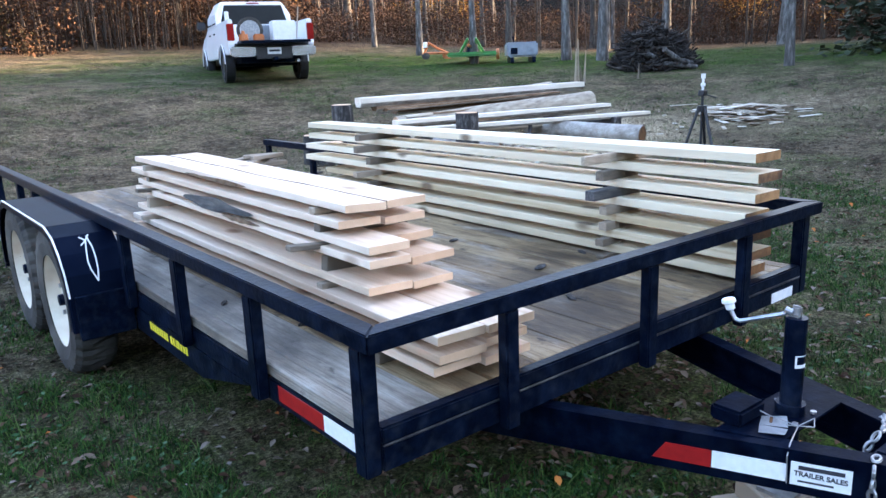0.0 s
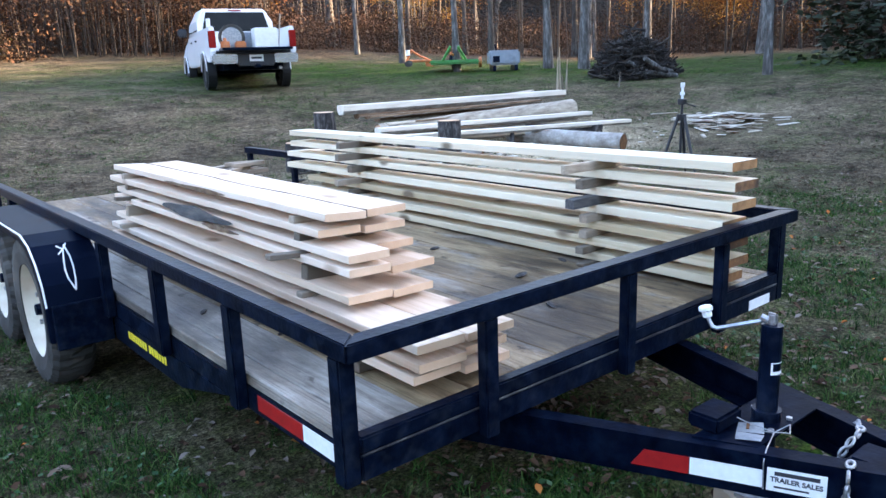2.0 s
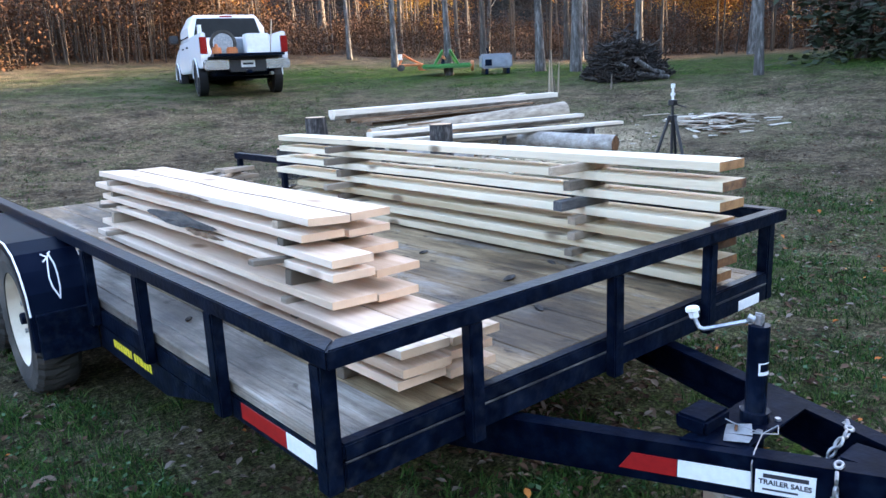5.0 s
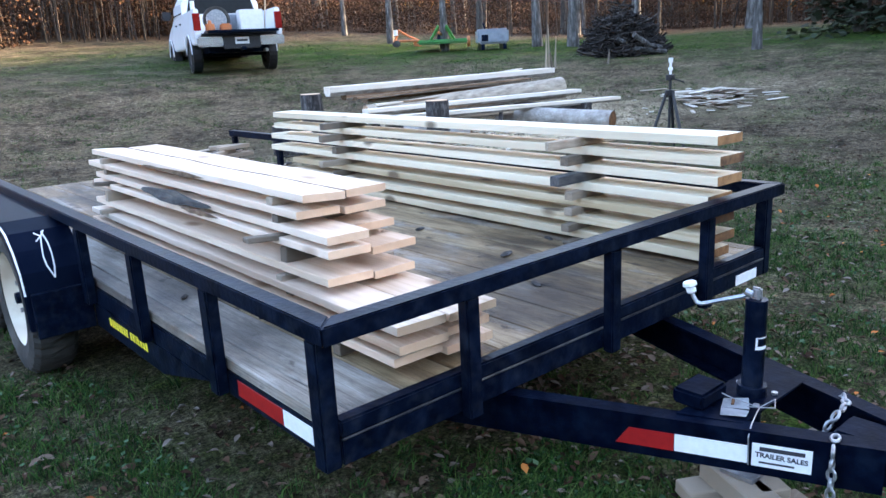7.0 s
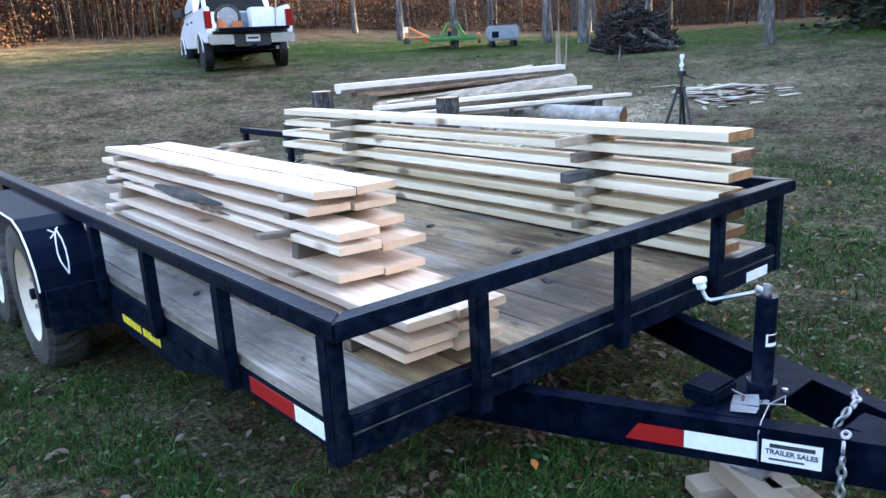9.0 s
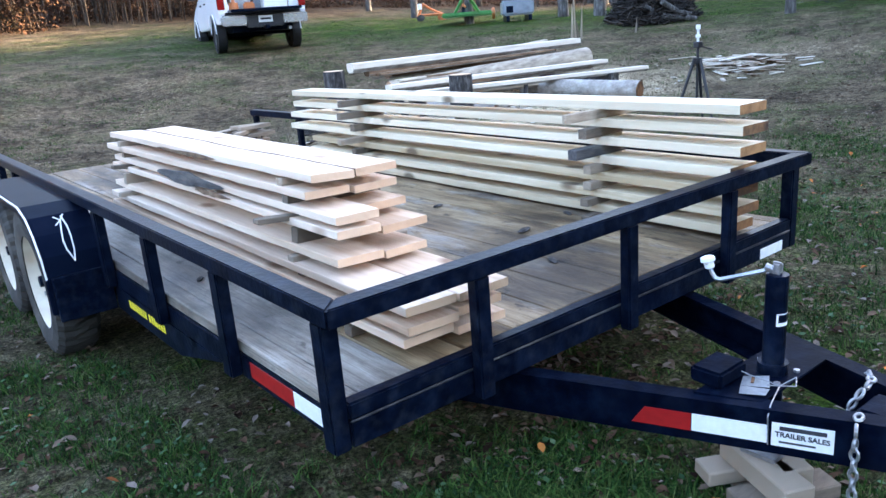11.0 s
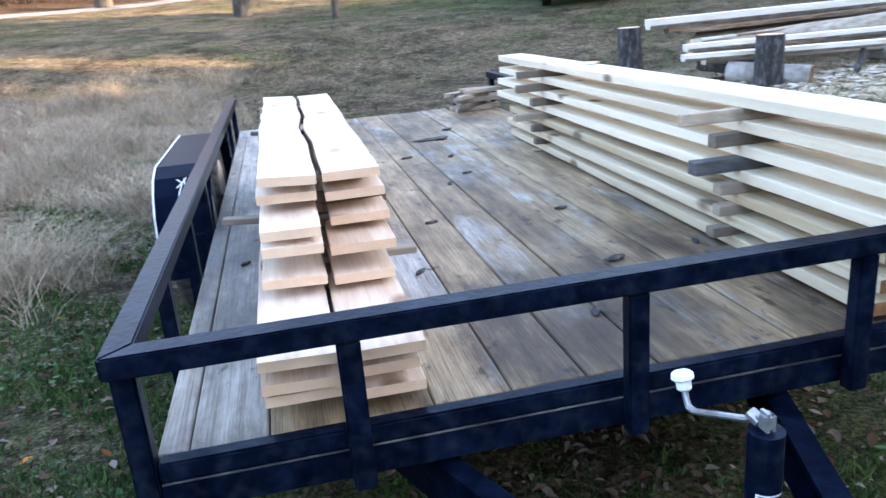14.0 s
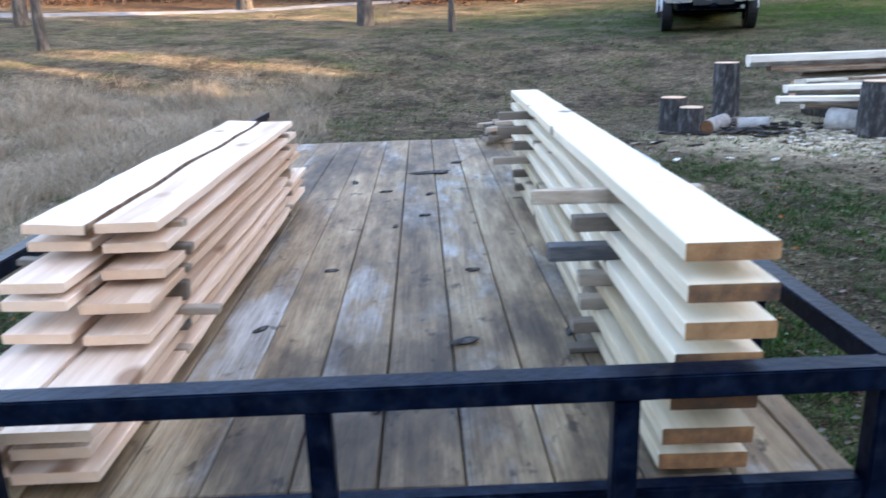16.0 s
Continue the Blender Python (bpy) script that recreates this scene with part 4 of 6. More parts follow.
for i in range(7):
    for y, tips, ext in ((0.742, TIPS, 0.0), (2.73, FAR_TIPS, 0.065)):
        drop = y * math.tan(math.radians(B_PITCH))
        z1 = B_ROW[i][0] - B_T + drop - 0.0005
        z0 = B_ROW[i + 1][0] + drop + 0.0005 if i < 6 else DECK_Z + 0.0025
        lab, wood = ("short grey wood sticker between stacked boards", STICK)
        if ext == 0 and i in (0, 2):
            lab, wood = (("pale tan wood sticker jutting from the plank stack", TANSTICK), None, ("thick dark weathered sticker jutting from the plank stack", DARKSTICK))[i]
        stick(tips[i], 1.99 + ext + (0.09 if i == 0 and ext == 0 else 0), y + random.uniform(-0.012, 0.012), z0, z1 - z0, 0.052 if i == 2 else 0.045, random.uniform(-2.5, 2.5), "stickers of the pale stack", lab, wood, taper=0.45 if i == 0 and ext == 0 else 1.0)
# loose sticks on the rear of the deck
for i in range(18):
    bm = bmesh.new()
    l, w, h = random.uniform(0.12, 0.22), 0.05, 0.034
    lay = i // 4
    box(bm, (-l, -w / 2, 0), (l, w / 2, h))
    bevelled(bm, 0.003)
    ob = part("stick", bm, STICK)
    ob.matrix_basis = pose(2.0 + random.uniform(-0.06, 0.06), 4.86 + (i % 4 - 1.5) * 0.085, DECK_Z + 0.003 + lay * 0.035, 0, 0, random.uniform(-12, 12) + (lay % 2) * 35)
    tagged(ob, "short grey stick in a heap on the trailer deck", "stick", "heap of spare sticks")
# bark scraps on the deck
for x, y, l, r in ((1.43, 0.82, 0.05, 20), (0.79, 0.97, 0.03, 50), (1.19, 0.43, 0.035, 70), (1.36, 3.55, 0.14, 10), (0.95, 1.55, 0.03, 5), (1.75, 0.86, 0.03, 80), (1.32, 2.4, 0.03, 20), (1.18, 2.2, 0.03, 80), (1.5, 1.5, 0.03, 0),
                   (0.35, 2.9, 0.06, 40), (1.1, 3.0, 0.04, 15), (1.35, 2.9, 0.04, 60), (0.9, 3.3, 0.05, 100), (1.55, 3.9, 0.05, 30), (0.3, 0.9, 0.02, 10), (0.2, 1.35, 0.025, 45)):
    bm = bmesh.new()
    bmesh.ops.create_icosphere(bm, subdivisions=2, radius=1)
    for v in bm.verts:
        v.co *= 1 + 0.35 * noise.noise(v.co * 1.7 + Vector((x * 9, y * 7, 0)))
    bmesh.ops.scale(bm, vec=(l, l * 0.38, 0.007), verts=bm.verts)
    ob = part("bark_scrap", bm, DARKBARK)
    ob.matrix_basis = pose(x, y, DECK_Z + 0.006, 0, 0, r)
    tagged(ob, "dark curled bark scrap lying on the deck", "bark", "bark scraps on the deck")
# strips of bark left on the edges of the pine boards
def bark_edge(x, y0, y1, z, high, mat, label, depth=0.01):
    bm = bmesh.new()
    n = 22
    rows = []
    for i in range(n + 1):
        u = i / n
        k = math.sin(math.pi * u) ** 0.5 * (0.75 + 0.45 * noise.noise(Vector((u * 6, z * 9, 4))))
        y, h = y0 + (y1 - y0) * u, high * k
        c = z + 0.25 * high * noise.noise(Vector((u * 4, 1, z)))
        rows.append([bm.verts.new((x - depth * k * (0.6 + 0.4 * noise.noise(Vector((u * 14, q, 2)))), y, c + q * h)) for q in (-1, -0.4, 0.4, 1)] + [bm.verts.new((x + 0.004, y, c + h)), bm.verts.new((x + 0.004, y, c - h))])
    for a, c in zip(rows, rows[1:]):
        for q in range(6):
            bm.faces.new((a[q], a[(q + 1) % 6], c[(q + 1) % 6], c[q]))
    bmesh.ops.recalc_face_normals(bm, faces=bm.faces)
    tagged(part("bark_strip", bm, mat), label, "bark", "bark left on the pine boards")


GREYBARK = material("grey_bark", [(0.025, 0.024, 0.025), (0.085, 0.082, 0.08), (0.2, 0.17, 0.14)], 9, 0.85, bump=0.8, bump_scale=40, stretch=(1, 0.35, 1.5), distance=0.01)
bark_edge(0.309, 1.25, 1.98, 0.848, 0.031, GREYBARK, "dark grey bark strip clinging to the edge of a pine board")
bark_edge(0.309, 1.2, 1.55, 0.815, 0.012, BROWNSLAB, "torn brown inner bark on the edge of a pine board", 0.005)
bark_edge(0.316, 1.3, 1.95, 0.954, 0.011, BROWNSLAB, "thin brown bark on the edge of the top pine board", 0.005)

DEBARKED = material('debarked_log', [(0.2, 0.16, 0.12), (0.36, 0.3, 0.23), (0.5, 0.43, 0.33)], 5, 0.85, bump=0.6, bump_scale=30, stretch=(0.6, 3, 3))

# ---- the yard: stumps, logs, slabs ----
def stump(x, y, r, h, mat=DARKBARK, lean=0.0, label="upright dark-barked log section with pale cut top standing on grass"):
    st = thing("stump", label, "stump", "log sections stood on end", at=on_ground(x, y, -0.03), rz=random.uniform(0, 360))
    bm = bmesh.new()
    n = 20
    lv = [0, 0.25, 0.5, 0.75, 1]
    rows = [[bm.verts.new((lean * t + r * (1 + 0.07 * noise.noise(Vector((math.cos(a), math.sin(a), t * 2 + x)) * 2.2)) * (1.08 - 0.08 * t) * math.cos(a),
                           r * (1 + 0.07 * noise.noise(Vector((math.cos(a), math.sin(a), t * 2 + x)) * 2.2)) * (1.08 - 0.08 * t) * math.sin(a), t * (h + 0.03)))
             for a in (2 * math.pi * i / n for i in range(n))] for t in lv]
    for a, b in zip(rows, rows[1:]):
        for i in range(n):
            bm.faces.new((a[i], a[(i + 1) % n], b[(i + 1) % n], b[i]))
    bm.faces.new(rows[0][::-1])
    part("bark", bm, mat, st)
    bm = bmesh.new()
    cyl(bm, (lean, 0, h + 0.026), (lean, 0, h + 0.036), r * 0.93, r * 0.92, 20)
    part("cut_face", bm, ENDPALE, st, "pale sawn top")
    return st


stump(5.45, 8.95, 0.165, 0.70, lean=0.03)
stump(6.35, 7.02, 0.165, 0.60)
stump(4.47, 8.2, 0.16, 0.40)
stump(4.62, 7.95, 0.15, 0.30)


def log(x0, y0, x1, y1, r0, r1, mat, endmat, label, lift=0.0, name="log"):
    a, b = Vector(on_ground(x0, y0, r0 + lift - 0.02)), Vector(on_ground(x1, y1, r1 + lift - 0.02))
    lg = thing(name, label, "log", at=a)
    bm = bmesh.new()
    n, k = 22, 14
    d = b - a
    q = d.to_track_quat("Z", "Y").to_matrix()
    rows = []
    for j in range(k + 1):
        t = j / k
        r = r0 + (r1 - r0) * t
        rows.append([bm.verts.new(d * t + q @ Vector((math.cos(s), math.sin(s), 0)) * r * (1 + 0.08 * noise.noise(Vector((math.cos(s) * 1.5, math.sin(s) * 1.5, t * d.length * 1.5 + x0))))) for s in (2 * math.pi * i / n for i in range(n))])
    for u, v in zip(rows, rows[1:]):
        for i in range(n):
            bm.faces.new((u[i], u[(i + 1) % n], v[(i + 1) % n], v[i]))
    bmesh.ops.recalc_face_normals(bm, faces=bm.faces)
    part("bark", bm, mat, lg, smooth=True)
    for c, s, rr in ((Vector(), -1, r0), (d, 1, r1)):
        bm = bmesh.new()
        dn = d.normalized()
        cyl(bm, c - dn * s * 0.03, c + dn * s * 0.006, rr * 0.96, rr * 0.94, 22)
        part("cut_face", bm, endmat, lg, "orange-brown sawn end")
    return lg


log(8.75, 5.7, 8.3, 7.7, 0.135, 0.14, LOGBARK, ENDGRAIN, "grey-barked log with orange cut end lying on sawdust")
log(6.1, 8.45, 9.95, 7.75, 0.15, 0.17, DEBARKED, ENDPALE, "large debarked log lying across bunks behind the trailer", 0.2)
log(6.75, 6.75, 6.1, 7.5, 0.12, 0.14, LOGBARK, ENDGRAIN, "short rough log chunk with orange cut end on sawdust")
log(4.75, 7.75, 5.05, 8.0, 0.09, 0.1, LOGBARK, ENDGRAIN, "small round log chunk lying beside a stump")
log(5.15, 7.85, 5.5, 7.75, 0.08, 0.08, LOGBARK, ENDGRAIN, "small round log chunk lying on grass")
for x in (6.6, 9.4):
    bm = bmesh.new()
    box(bm, (-0.1, -0.75, 0), (0.1, 0.75, 0.22), pose(*on_ground(x, 8.05 - (x - 6.6) * 0.2, -0.04), 0, 0, 8))
    tagged(part("bunk_timber", bevelled(bm, 0.01), DARKBARK), "dark squared timber carrying the log pile", "timber", "bunk timbers")


def slab(p, q, w, t, label, wood=SLABWOOD):
    """A bark-backed slab board between two points."""
    p, q = Vector(p), Vector(q)
    d = q - p
    bm = bmesh.new()
    n = 16
    rows = []
    for i in range(n + 1):
        u = i / n
        ww = w / 2 * (1 + 0.12 * math.sin(7 * u + p.x) + 0.06 * math.sin(17 * u))
        y0 = 0.02 * math.sin(3 * u + p.y)
        rows.append([bm.verts.new((d.length * u, y0 + a * ww, b * t)) for a, b in ((-1, 0), (-0.6, -0.35), (0.6, -0.35), (1, 0), (0.97, 0.5), (-0.97, 0.5))])
    for a, b in zip(rows, rows[1:]):
        for j in range(6):
            f = bm.faces.new((a[j], a[(j + 1) % 6], b[(j + 1) % 6], b[j]))
            f.material_index = 1 if j < 3 else 0
    bm.faces.new(rows[0][::-1])
    bm.faces.new(rows[-1])
    bmesh.ops.recalc_face_normals(bm, faces=bm.faces)
    ob = part("slab", bm, wood, mats=[wood, LOGBARK])
    ob.matrix_basis = Matrix.Translation(p) @ d.to_track_quat("X", "Z").to_matrix().to_4x4()
    return tagged(ob, label, "wood slab", "slabs of the log pile")


slab((5.65, 8.82, 0.84), (10.2, 8.22, 0.90), 0.26, 0.17, "long pale sawn slab on top of the log pile")
slab((6.0, 8.6, 0.72), (9.4, 8.1, 0.82), 0.22, 0.06, "brown bark slab lying in the log pile", BROWNSLAB)
slab((5.83, 8.08, 0.53), (10.1, 7.5, 0.55), 0.22, 0.11, "long pale sawn slab leaning on the log pile")
slab((5.52, 7.6, 0.45), (10.28, 6.76, 0.42), 0.2, 0.1, "long narrow pale slab at the front of the log pile")
slab((6.7, 8.3, 0.62), (9.8, 7.85, 0.68), 0.18, 0.05, "weathered brown slab lying in the log pile", BROWNSLAB)
slab((5.9, 8.75, 0.74), (9.7, 8.35, 0.8), 0.2, 0.09, "reddish-brown bark slab under the top slab", BROWNSLAB)
slab((6.4, 8.9, 0.66), (9.9, 8.55, 0.7), 0.24, 0.1, "brown bark slab under the top slab", BROWNSLAB)
slab((6.2, 8.35, 0.6), (8.9, 8.2, 0.66), 0.16, 0.06, "narrow pale edging lying in the log pile")
slab((6.9, 7.9, 0.48), (9.9, 7.65, 0.5), 0.2, 0.09, "brown bark slab at the front of the log pile", BROWNSLAB)
slab((5.9, 7.75, 0.36), (9.0, 7.3, 0.34), 0.18, 0.08, "pale sawn edging low in the log pile")
slab((7.6, 9.1, 0.78), (9.9, 8.7, 0.98), 0.12, 0.04, "thin dark slab at the back of the log pile")
for p, q in (((7.5, 6.9, 0.1), (7.9, 7.25, 0.45)), ((9.0, 6.4, 0.1), (8.7, 7.15, 0.45))):
    bm = tube([p, q], 0.035, 7)
    tagged(part("prop_branch", bm, DARKBARK), "dark forked branch propping up the slabs", "branch", "props of the slab pile")


def scraps(name, cx, cy, sx, sy, count, lmax, mat, label, rise=0.12, turn=0.0, category="scrap pile"):
    """A loose heap of split scraps, too many and small to pick apart."""
    v, f = [], []
    for i in range(count):
        a = rng.normal(0, 0.45), rng.normal(0, 0.45)
        x, y = cx + a[0] * sx, cy + a[1] * sy
        l, w, t = rng.uniform(0.15, 1) * lmax / 2, rng.uniform(0.02, 0.05), rng.uniform(0.008, 0.02)
        w = min(w, 0.45 * l)
        yaw = turn + rng.normal(0, 0.9)
        z = float(gz(x, y)) + rng.uniform(0, rise) * max(0, 1 - math.hypot(*a))
        til = rng.normal(0, 0.06)
        c, s = math.cos(yaw), math.sin(yaw)
        base = len(v)
        for dx in (-l, l):
            for dy in (-w, w):
                for dz in (0, t):
                    v.append((x + dx * c - dy * s, y + dx * s + dy * c, z + dz + dx * til + 0.005))
        f += [[base + k for k in q] for q in ((0, 1, 3, 2), (4, 6, 7, 5), (0, 4, 5, 1), (2, 3, 7, 6), (0, 2, 6, 4), (1, 5, 7, 3))]
    return tagged(mass(name, v, f, mat), label, category, kind="stuff")


scraps("scrap_pile", 11.6, 5.7, 0.95, 0.85, 120, 0.62, CHIP, "flat heap of split wood scraps and edgings on grass", 0.2, -0.75)
scraps("wood_chips", 7.3, 7.0, 2.6, 1.2, 520, 0.13, CHIP, "pale chips and sawdust scattered round the log pile", 0.02)
scraps("bark_litter", 5.3, 7.8, 1.0, 0.6, 90, 0.3, DEADWOOD, "bark litter beside the stumps", 0.05)

# ---- tripod ----
tripod = thing("tripod", "small black camera tripod with pale head standing on grass", "tripod", at=on_ground(6.23, 3.1))
TOP = 0.86
for a in (0.3, 2.4, 4.5):
    bm = bmesh.new()
    p = Vector((0.035 * math.cos(a), 0.035 * math.sin(a), TOP - 0.02))
    q = Vector((0.30 * math.cos(a), 0.30 * math.sin(a), 0.0))
    cyl(bm, p, p.lerp(q, 0.45), 0.017, 0.016, 8)
    cyl(bm, p.lerp(q, 0.43), p.lerp(q, 0.75), 0.0125, 0.012, 8)
    cyl(bm, p.lerp(q, 0.73), q, 0.009, 0.009, 8)
    leg = part("leg", bm, PLASTIC, tripod)
    bm = bmesh.new()
    cyl(bm, q + Vector((0, 0, 0.025)), q, 0.014, 0.012, 8)
    part("rubber_foot", bm, PLASTIC, leg)
    part("spreader", tube([p.lerp(q, 0.5), (0, 0, 0.42)], 0.006, 6), PLASTIC, tripod)
bm = bmesh.new()
cyl(bm, (0, 0, 0.38), (0, 0, TOP + 0.12), 0.014, n=10)
cyl(bm, (0, 0, TOP - 0.06), (0, 0, TOP), 0.045, 0.05, 12)
part("centre_column", bm, PLASTIC, tripod)
bm = bmesh.new()
box(bm, (-0.035, -0.035, TOP + 0.1), (0.035, 0.035, TOP + 0.16))
cyl(bm, (0.02, 0, TOP + 0.12), (0.17, -0.06, TOP + 0.07), 0.008)
part("pan_head", bevelled(bm, 0.006), PLASTIC, tripod)
bm = bmesh.new()
cyl(bm, (0, 0, TOP + 0.16), (0, 0, TOP + 0.29), 0.012, n=10)
cyl(bm, (0, 0, TOP + 0.2), (0, 0, TOP + 0.23), 0.024, n=12)
cyl(bm, (0, 0, TOP + 0.28), (0, 0, TOP + 0.325), 0.022, n=12)
part("mount", bm, WHITE, tripod, "pale clamp on the tripod head")

# splintered stakes left standing
for dx, dy, h, ln in ((0, 0, 0.78, 0.04), (0.13, 0.02, 0.98, -0.05), (0.24, -0.05, 0.72, 0.1), (0.1, -0.1, 0.4, -0.1), (1.35, -0.7, 0.35, 0.12)):
    bm = bmesh.new()
    b = Vector(on_ground(12.45 + dx, 10.3 + dy, -0.05))
    cyl(bm, b, b + Vector((ln, ln * 0.4, h + 0.05)), 0.03, 0.008, 7)
    tagged(part("splintered_stake", bm, STICK), "splintered grey stake standing in the grass", "stake", "splintered stakes")

# ---- brush pile ----
v, f = [], []
for i in range(2600):
    q, g = 2 * math.pi * rng.random(), math.sqrt(rng.random())
    u = np.array((g * math.cos(q), g * math.sin(q)))
    rr = g * 0.96
    cx, cy = 15.7 + u[0] * 0.95, 10.55 + u[1] * 0.95
    top = 1.2 * (1 - rr ** 2.6) * (0.85 + 0.6 * noise.noise(Vector((u[0] * 2.4, u[1] * 2.4, 1))))
    z = float(gz(cx, cy)) + rng.uniform(0.02, 1) * max(0.12, top)
    d = rng.normal(0, 1, 3)
    d[2] *= 0.45
    d /= np.linalg.norm(d)
    l, r = rng.uniform(0.12, 0.55), rng.uniform(0.008, 0.04)
    a = np.cross(d, (0, 0, 1.0))
    a /= max(1e-6, np.linalg.norm(a))
    b = np.cross(d, a)
    base = len(v)
    c0 = np.array((cx, cy, z))
    for e, q in ((-1, 1.0), (1, 0.35)):
        for k in range(3):
            t = 2 * math.pi * k / 3
            v.append(c0 + d * l * e * 0.7 + (a * math.cos(t) + b * math.sin(t)) * r * q)
    f += [[base + k, base + (k + 1) % 3, base + 3 + (k + 1) % 3, base + 3 + k] for k in range(3)]
tagged(mass("brush_pile", v, f, DEADWOOD), "tall tangled pile of grey cut branches at the wood's edge", "brush pile", kind="stuff")
for i in range(7):
    a = Vector(on_ground(15.4 + 0.07 * i, 9.85 - 0.08 * i, 0.05 + 0.05 * (i % 3)))
    bm = tube([a, a + Vector((random.uniform(-0.75, -0.3), random.uniform(0.1, 0.6), random.uniform(0.1, 0.4)))], random.uniform(0.035, 0.07), 9)
    tagged(part("cut_limb", bm, PALEBARK), "pale cut limb lying against the brush pile", "limb", "limbs by the brush pile")

# ---- farm implements ----
mower = thing("rotary_mower", "green tractor-drawn rotary mower with A-frame hitch parked on grass", "mower", at=on_ground(14.4, 16.1), rz=-40)
bm = bmesh.new()
box(bm, (-0.75, -0.7, 0.2), (0.75, 0.7, 0.32))
part("deck", bevelled(bm, 0.05, 2), GREEN, mower)
bm = bmesh.new()
cyl(bm, (0, 0.1, 0.32), (0, 0.1, 0.52), 0.16, 0.12, 14)
part("gearbox", bm, PAINT, mower)
for s in (-0.35, 0.35):
    part("hitch_arm", tube([(s, -0.72, 0.3), (s * 0.35, -0.9, 0.68), (s * 0.35, -0.5, 0.62), (s, 0.75, 0.3)], 0.035, 8), GREEN, mower)
part("driveshaft", tube([(0, 0.1, 0.46), (-0.1, -0.95, 0.5)], 0.04, 8), ORANGE, mower)
bm = bmesh.new()
cyl(bm, (-0.06, 0.95, 0.2), (0.06, 0.95, 0.2), 0.2, n=18)
part("tail_wheel", bm, TYRE, mower)
part("tail_arm", tube([(0, 0.7, 0.32), (0, 0.95, 0.42), (0, 0.95, 0.2)], 0.03, 8), GREEN, mower)
bm = bmesh.new()
cyl(bm, (0.78, 0.62, 0.25), (0.86, 0.62, 0.25), 0.16, n=14)
part("side_disc", bm, ORANGE, mower)
tiller = thing("orange_implement", "faded orange farm implement with pale tank at the wood's edge", "farm implement", at=on_ground(15.0, 18.6), rz=-35)
tiller.scale = (0.7, 0.7, 0.62)
part("frame", tube([(-0.55, 0, 0.25), (-0.3, 0, 0.85), (0.1, 0, 0.55), (0.6, 0, 0.3)], 0.055, 8), ORANGE, tiller)
part("beam", tube([(-0.5, -0.3, 0.3), (0.6, -0.25, 0.3)], 0.06, 8), ORANGE, tiller)
bm = bmesh.new()
cyl(bm, (-0.45, 0, 0.6), (-0.45, 0, 0.88), 0.11, 0.1, 14)
part("tank", bm, WHITE, tiller)
for y in (-0.35, 0.35):
    bm = bmesh.new()
    cyl(bm, (-0.45, y - 0.05, 0.17), (-0.45, y + 0.05, 0.17), 0.17, n=18)
    part("wheel", bm, TYRE, tiller)
bm = bmesh.new()
cyl(bm, (0.55, -0.04, 0.15), (0.55, 0.04, 0.15), 0.2, n=16)
part("tine_disc", bm, ORANGE, tiller)
tankbox = thing("generator_box", "grey sheet-metal box machine on skids at the wood's edge", "machine", at=on_ground(15.3, 14.9), rz=-35)
bm = bmesh.new()
box(bm, (-0.45, -0.3, 0.16), (0.45, 0.3, 0.58))
part("housing", bevelled(bm, 0.05, 2), GREYTIN, tankbox)
bm = bmesh.new()
box(bm, (-0.36, -0.315, 0.24), (-0.16, -0.303, 0.42))
part("panel", bevelled(bm, 0.004), PAINT, tankbox)
for s in (-0.32, 0.32):
    bm = bmesh.new()
    box(bm, (s - 0.05, -0.33, 0), (s + 0.05, 0.33, 0.158))
    part("skid", bevelled(bm, 0.01), PAINT, tankbox)
bm = bmesh.new()
cyl(bm, (-0.2, 0, 0.58), (-0.25, 0, 0.76), 0.03)
part("exhaust", bm, PAINT, tankbox)


# ---- pickup truck ----
truck = thing("pickup_truck", "white crew-cab pickup truck with lowered tailgate and loaded bed", "pickup truck", at=on_ground(8.09, 16.98), rz=-15.5)
S = 1.04
truck.scale = (S, S, S)


def hull(name, sections, mat, parent, label="", off=0.03):
    """A closed shell lofted through sections of equal length, given as lists of points."""
    bm = bmesh.new()
    rows = [[bm.verts.new(p) for p in s] for s in sections]
    k = len(rows[0])
    for a, b in zip(rows, rows[1:]):
        for i in range(k):
            bm.faces.new((a[i], a[(i + 1) % k], b[(i + 1) % k], b[i]))
    bm.faces.new(rows[0][::-1])
    bm.faces.new(rows[-1])
    bmesh.ops.recalc_face_normals(bm, faces=bm.faces)
    if off:
        bevelled(bm, off, 2)
    return part(name, bm, mat, parent, label)


def sec(y, w, z0, z1, wt=None):
    wt = w if wt is None else wt
    return [(-w, y, z0), (-w - 0.01, y, (z0 + z1) / 2), (-wt, y, z1), (wt, y, z1), (w + 0.01, y, (z0 + z1) / 2), (w, y, z0)]


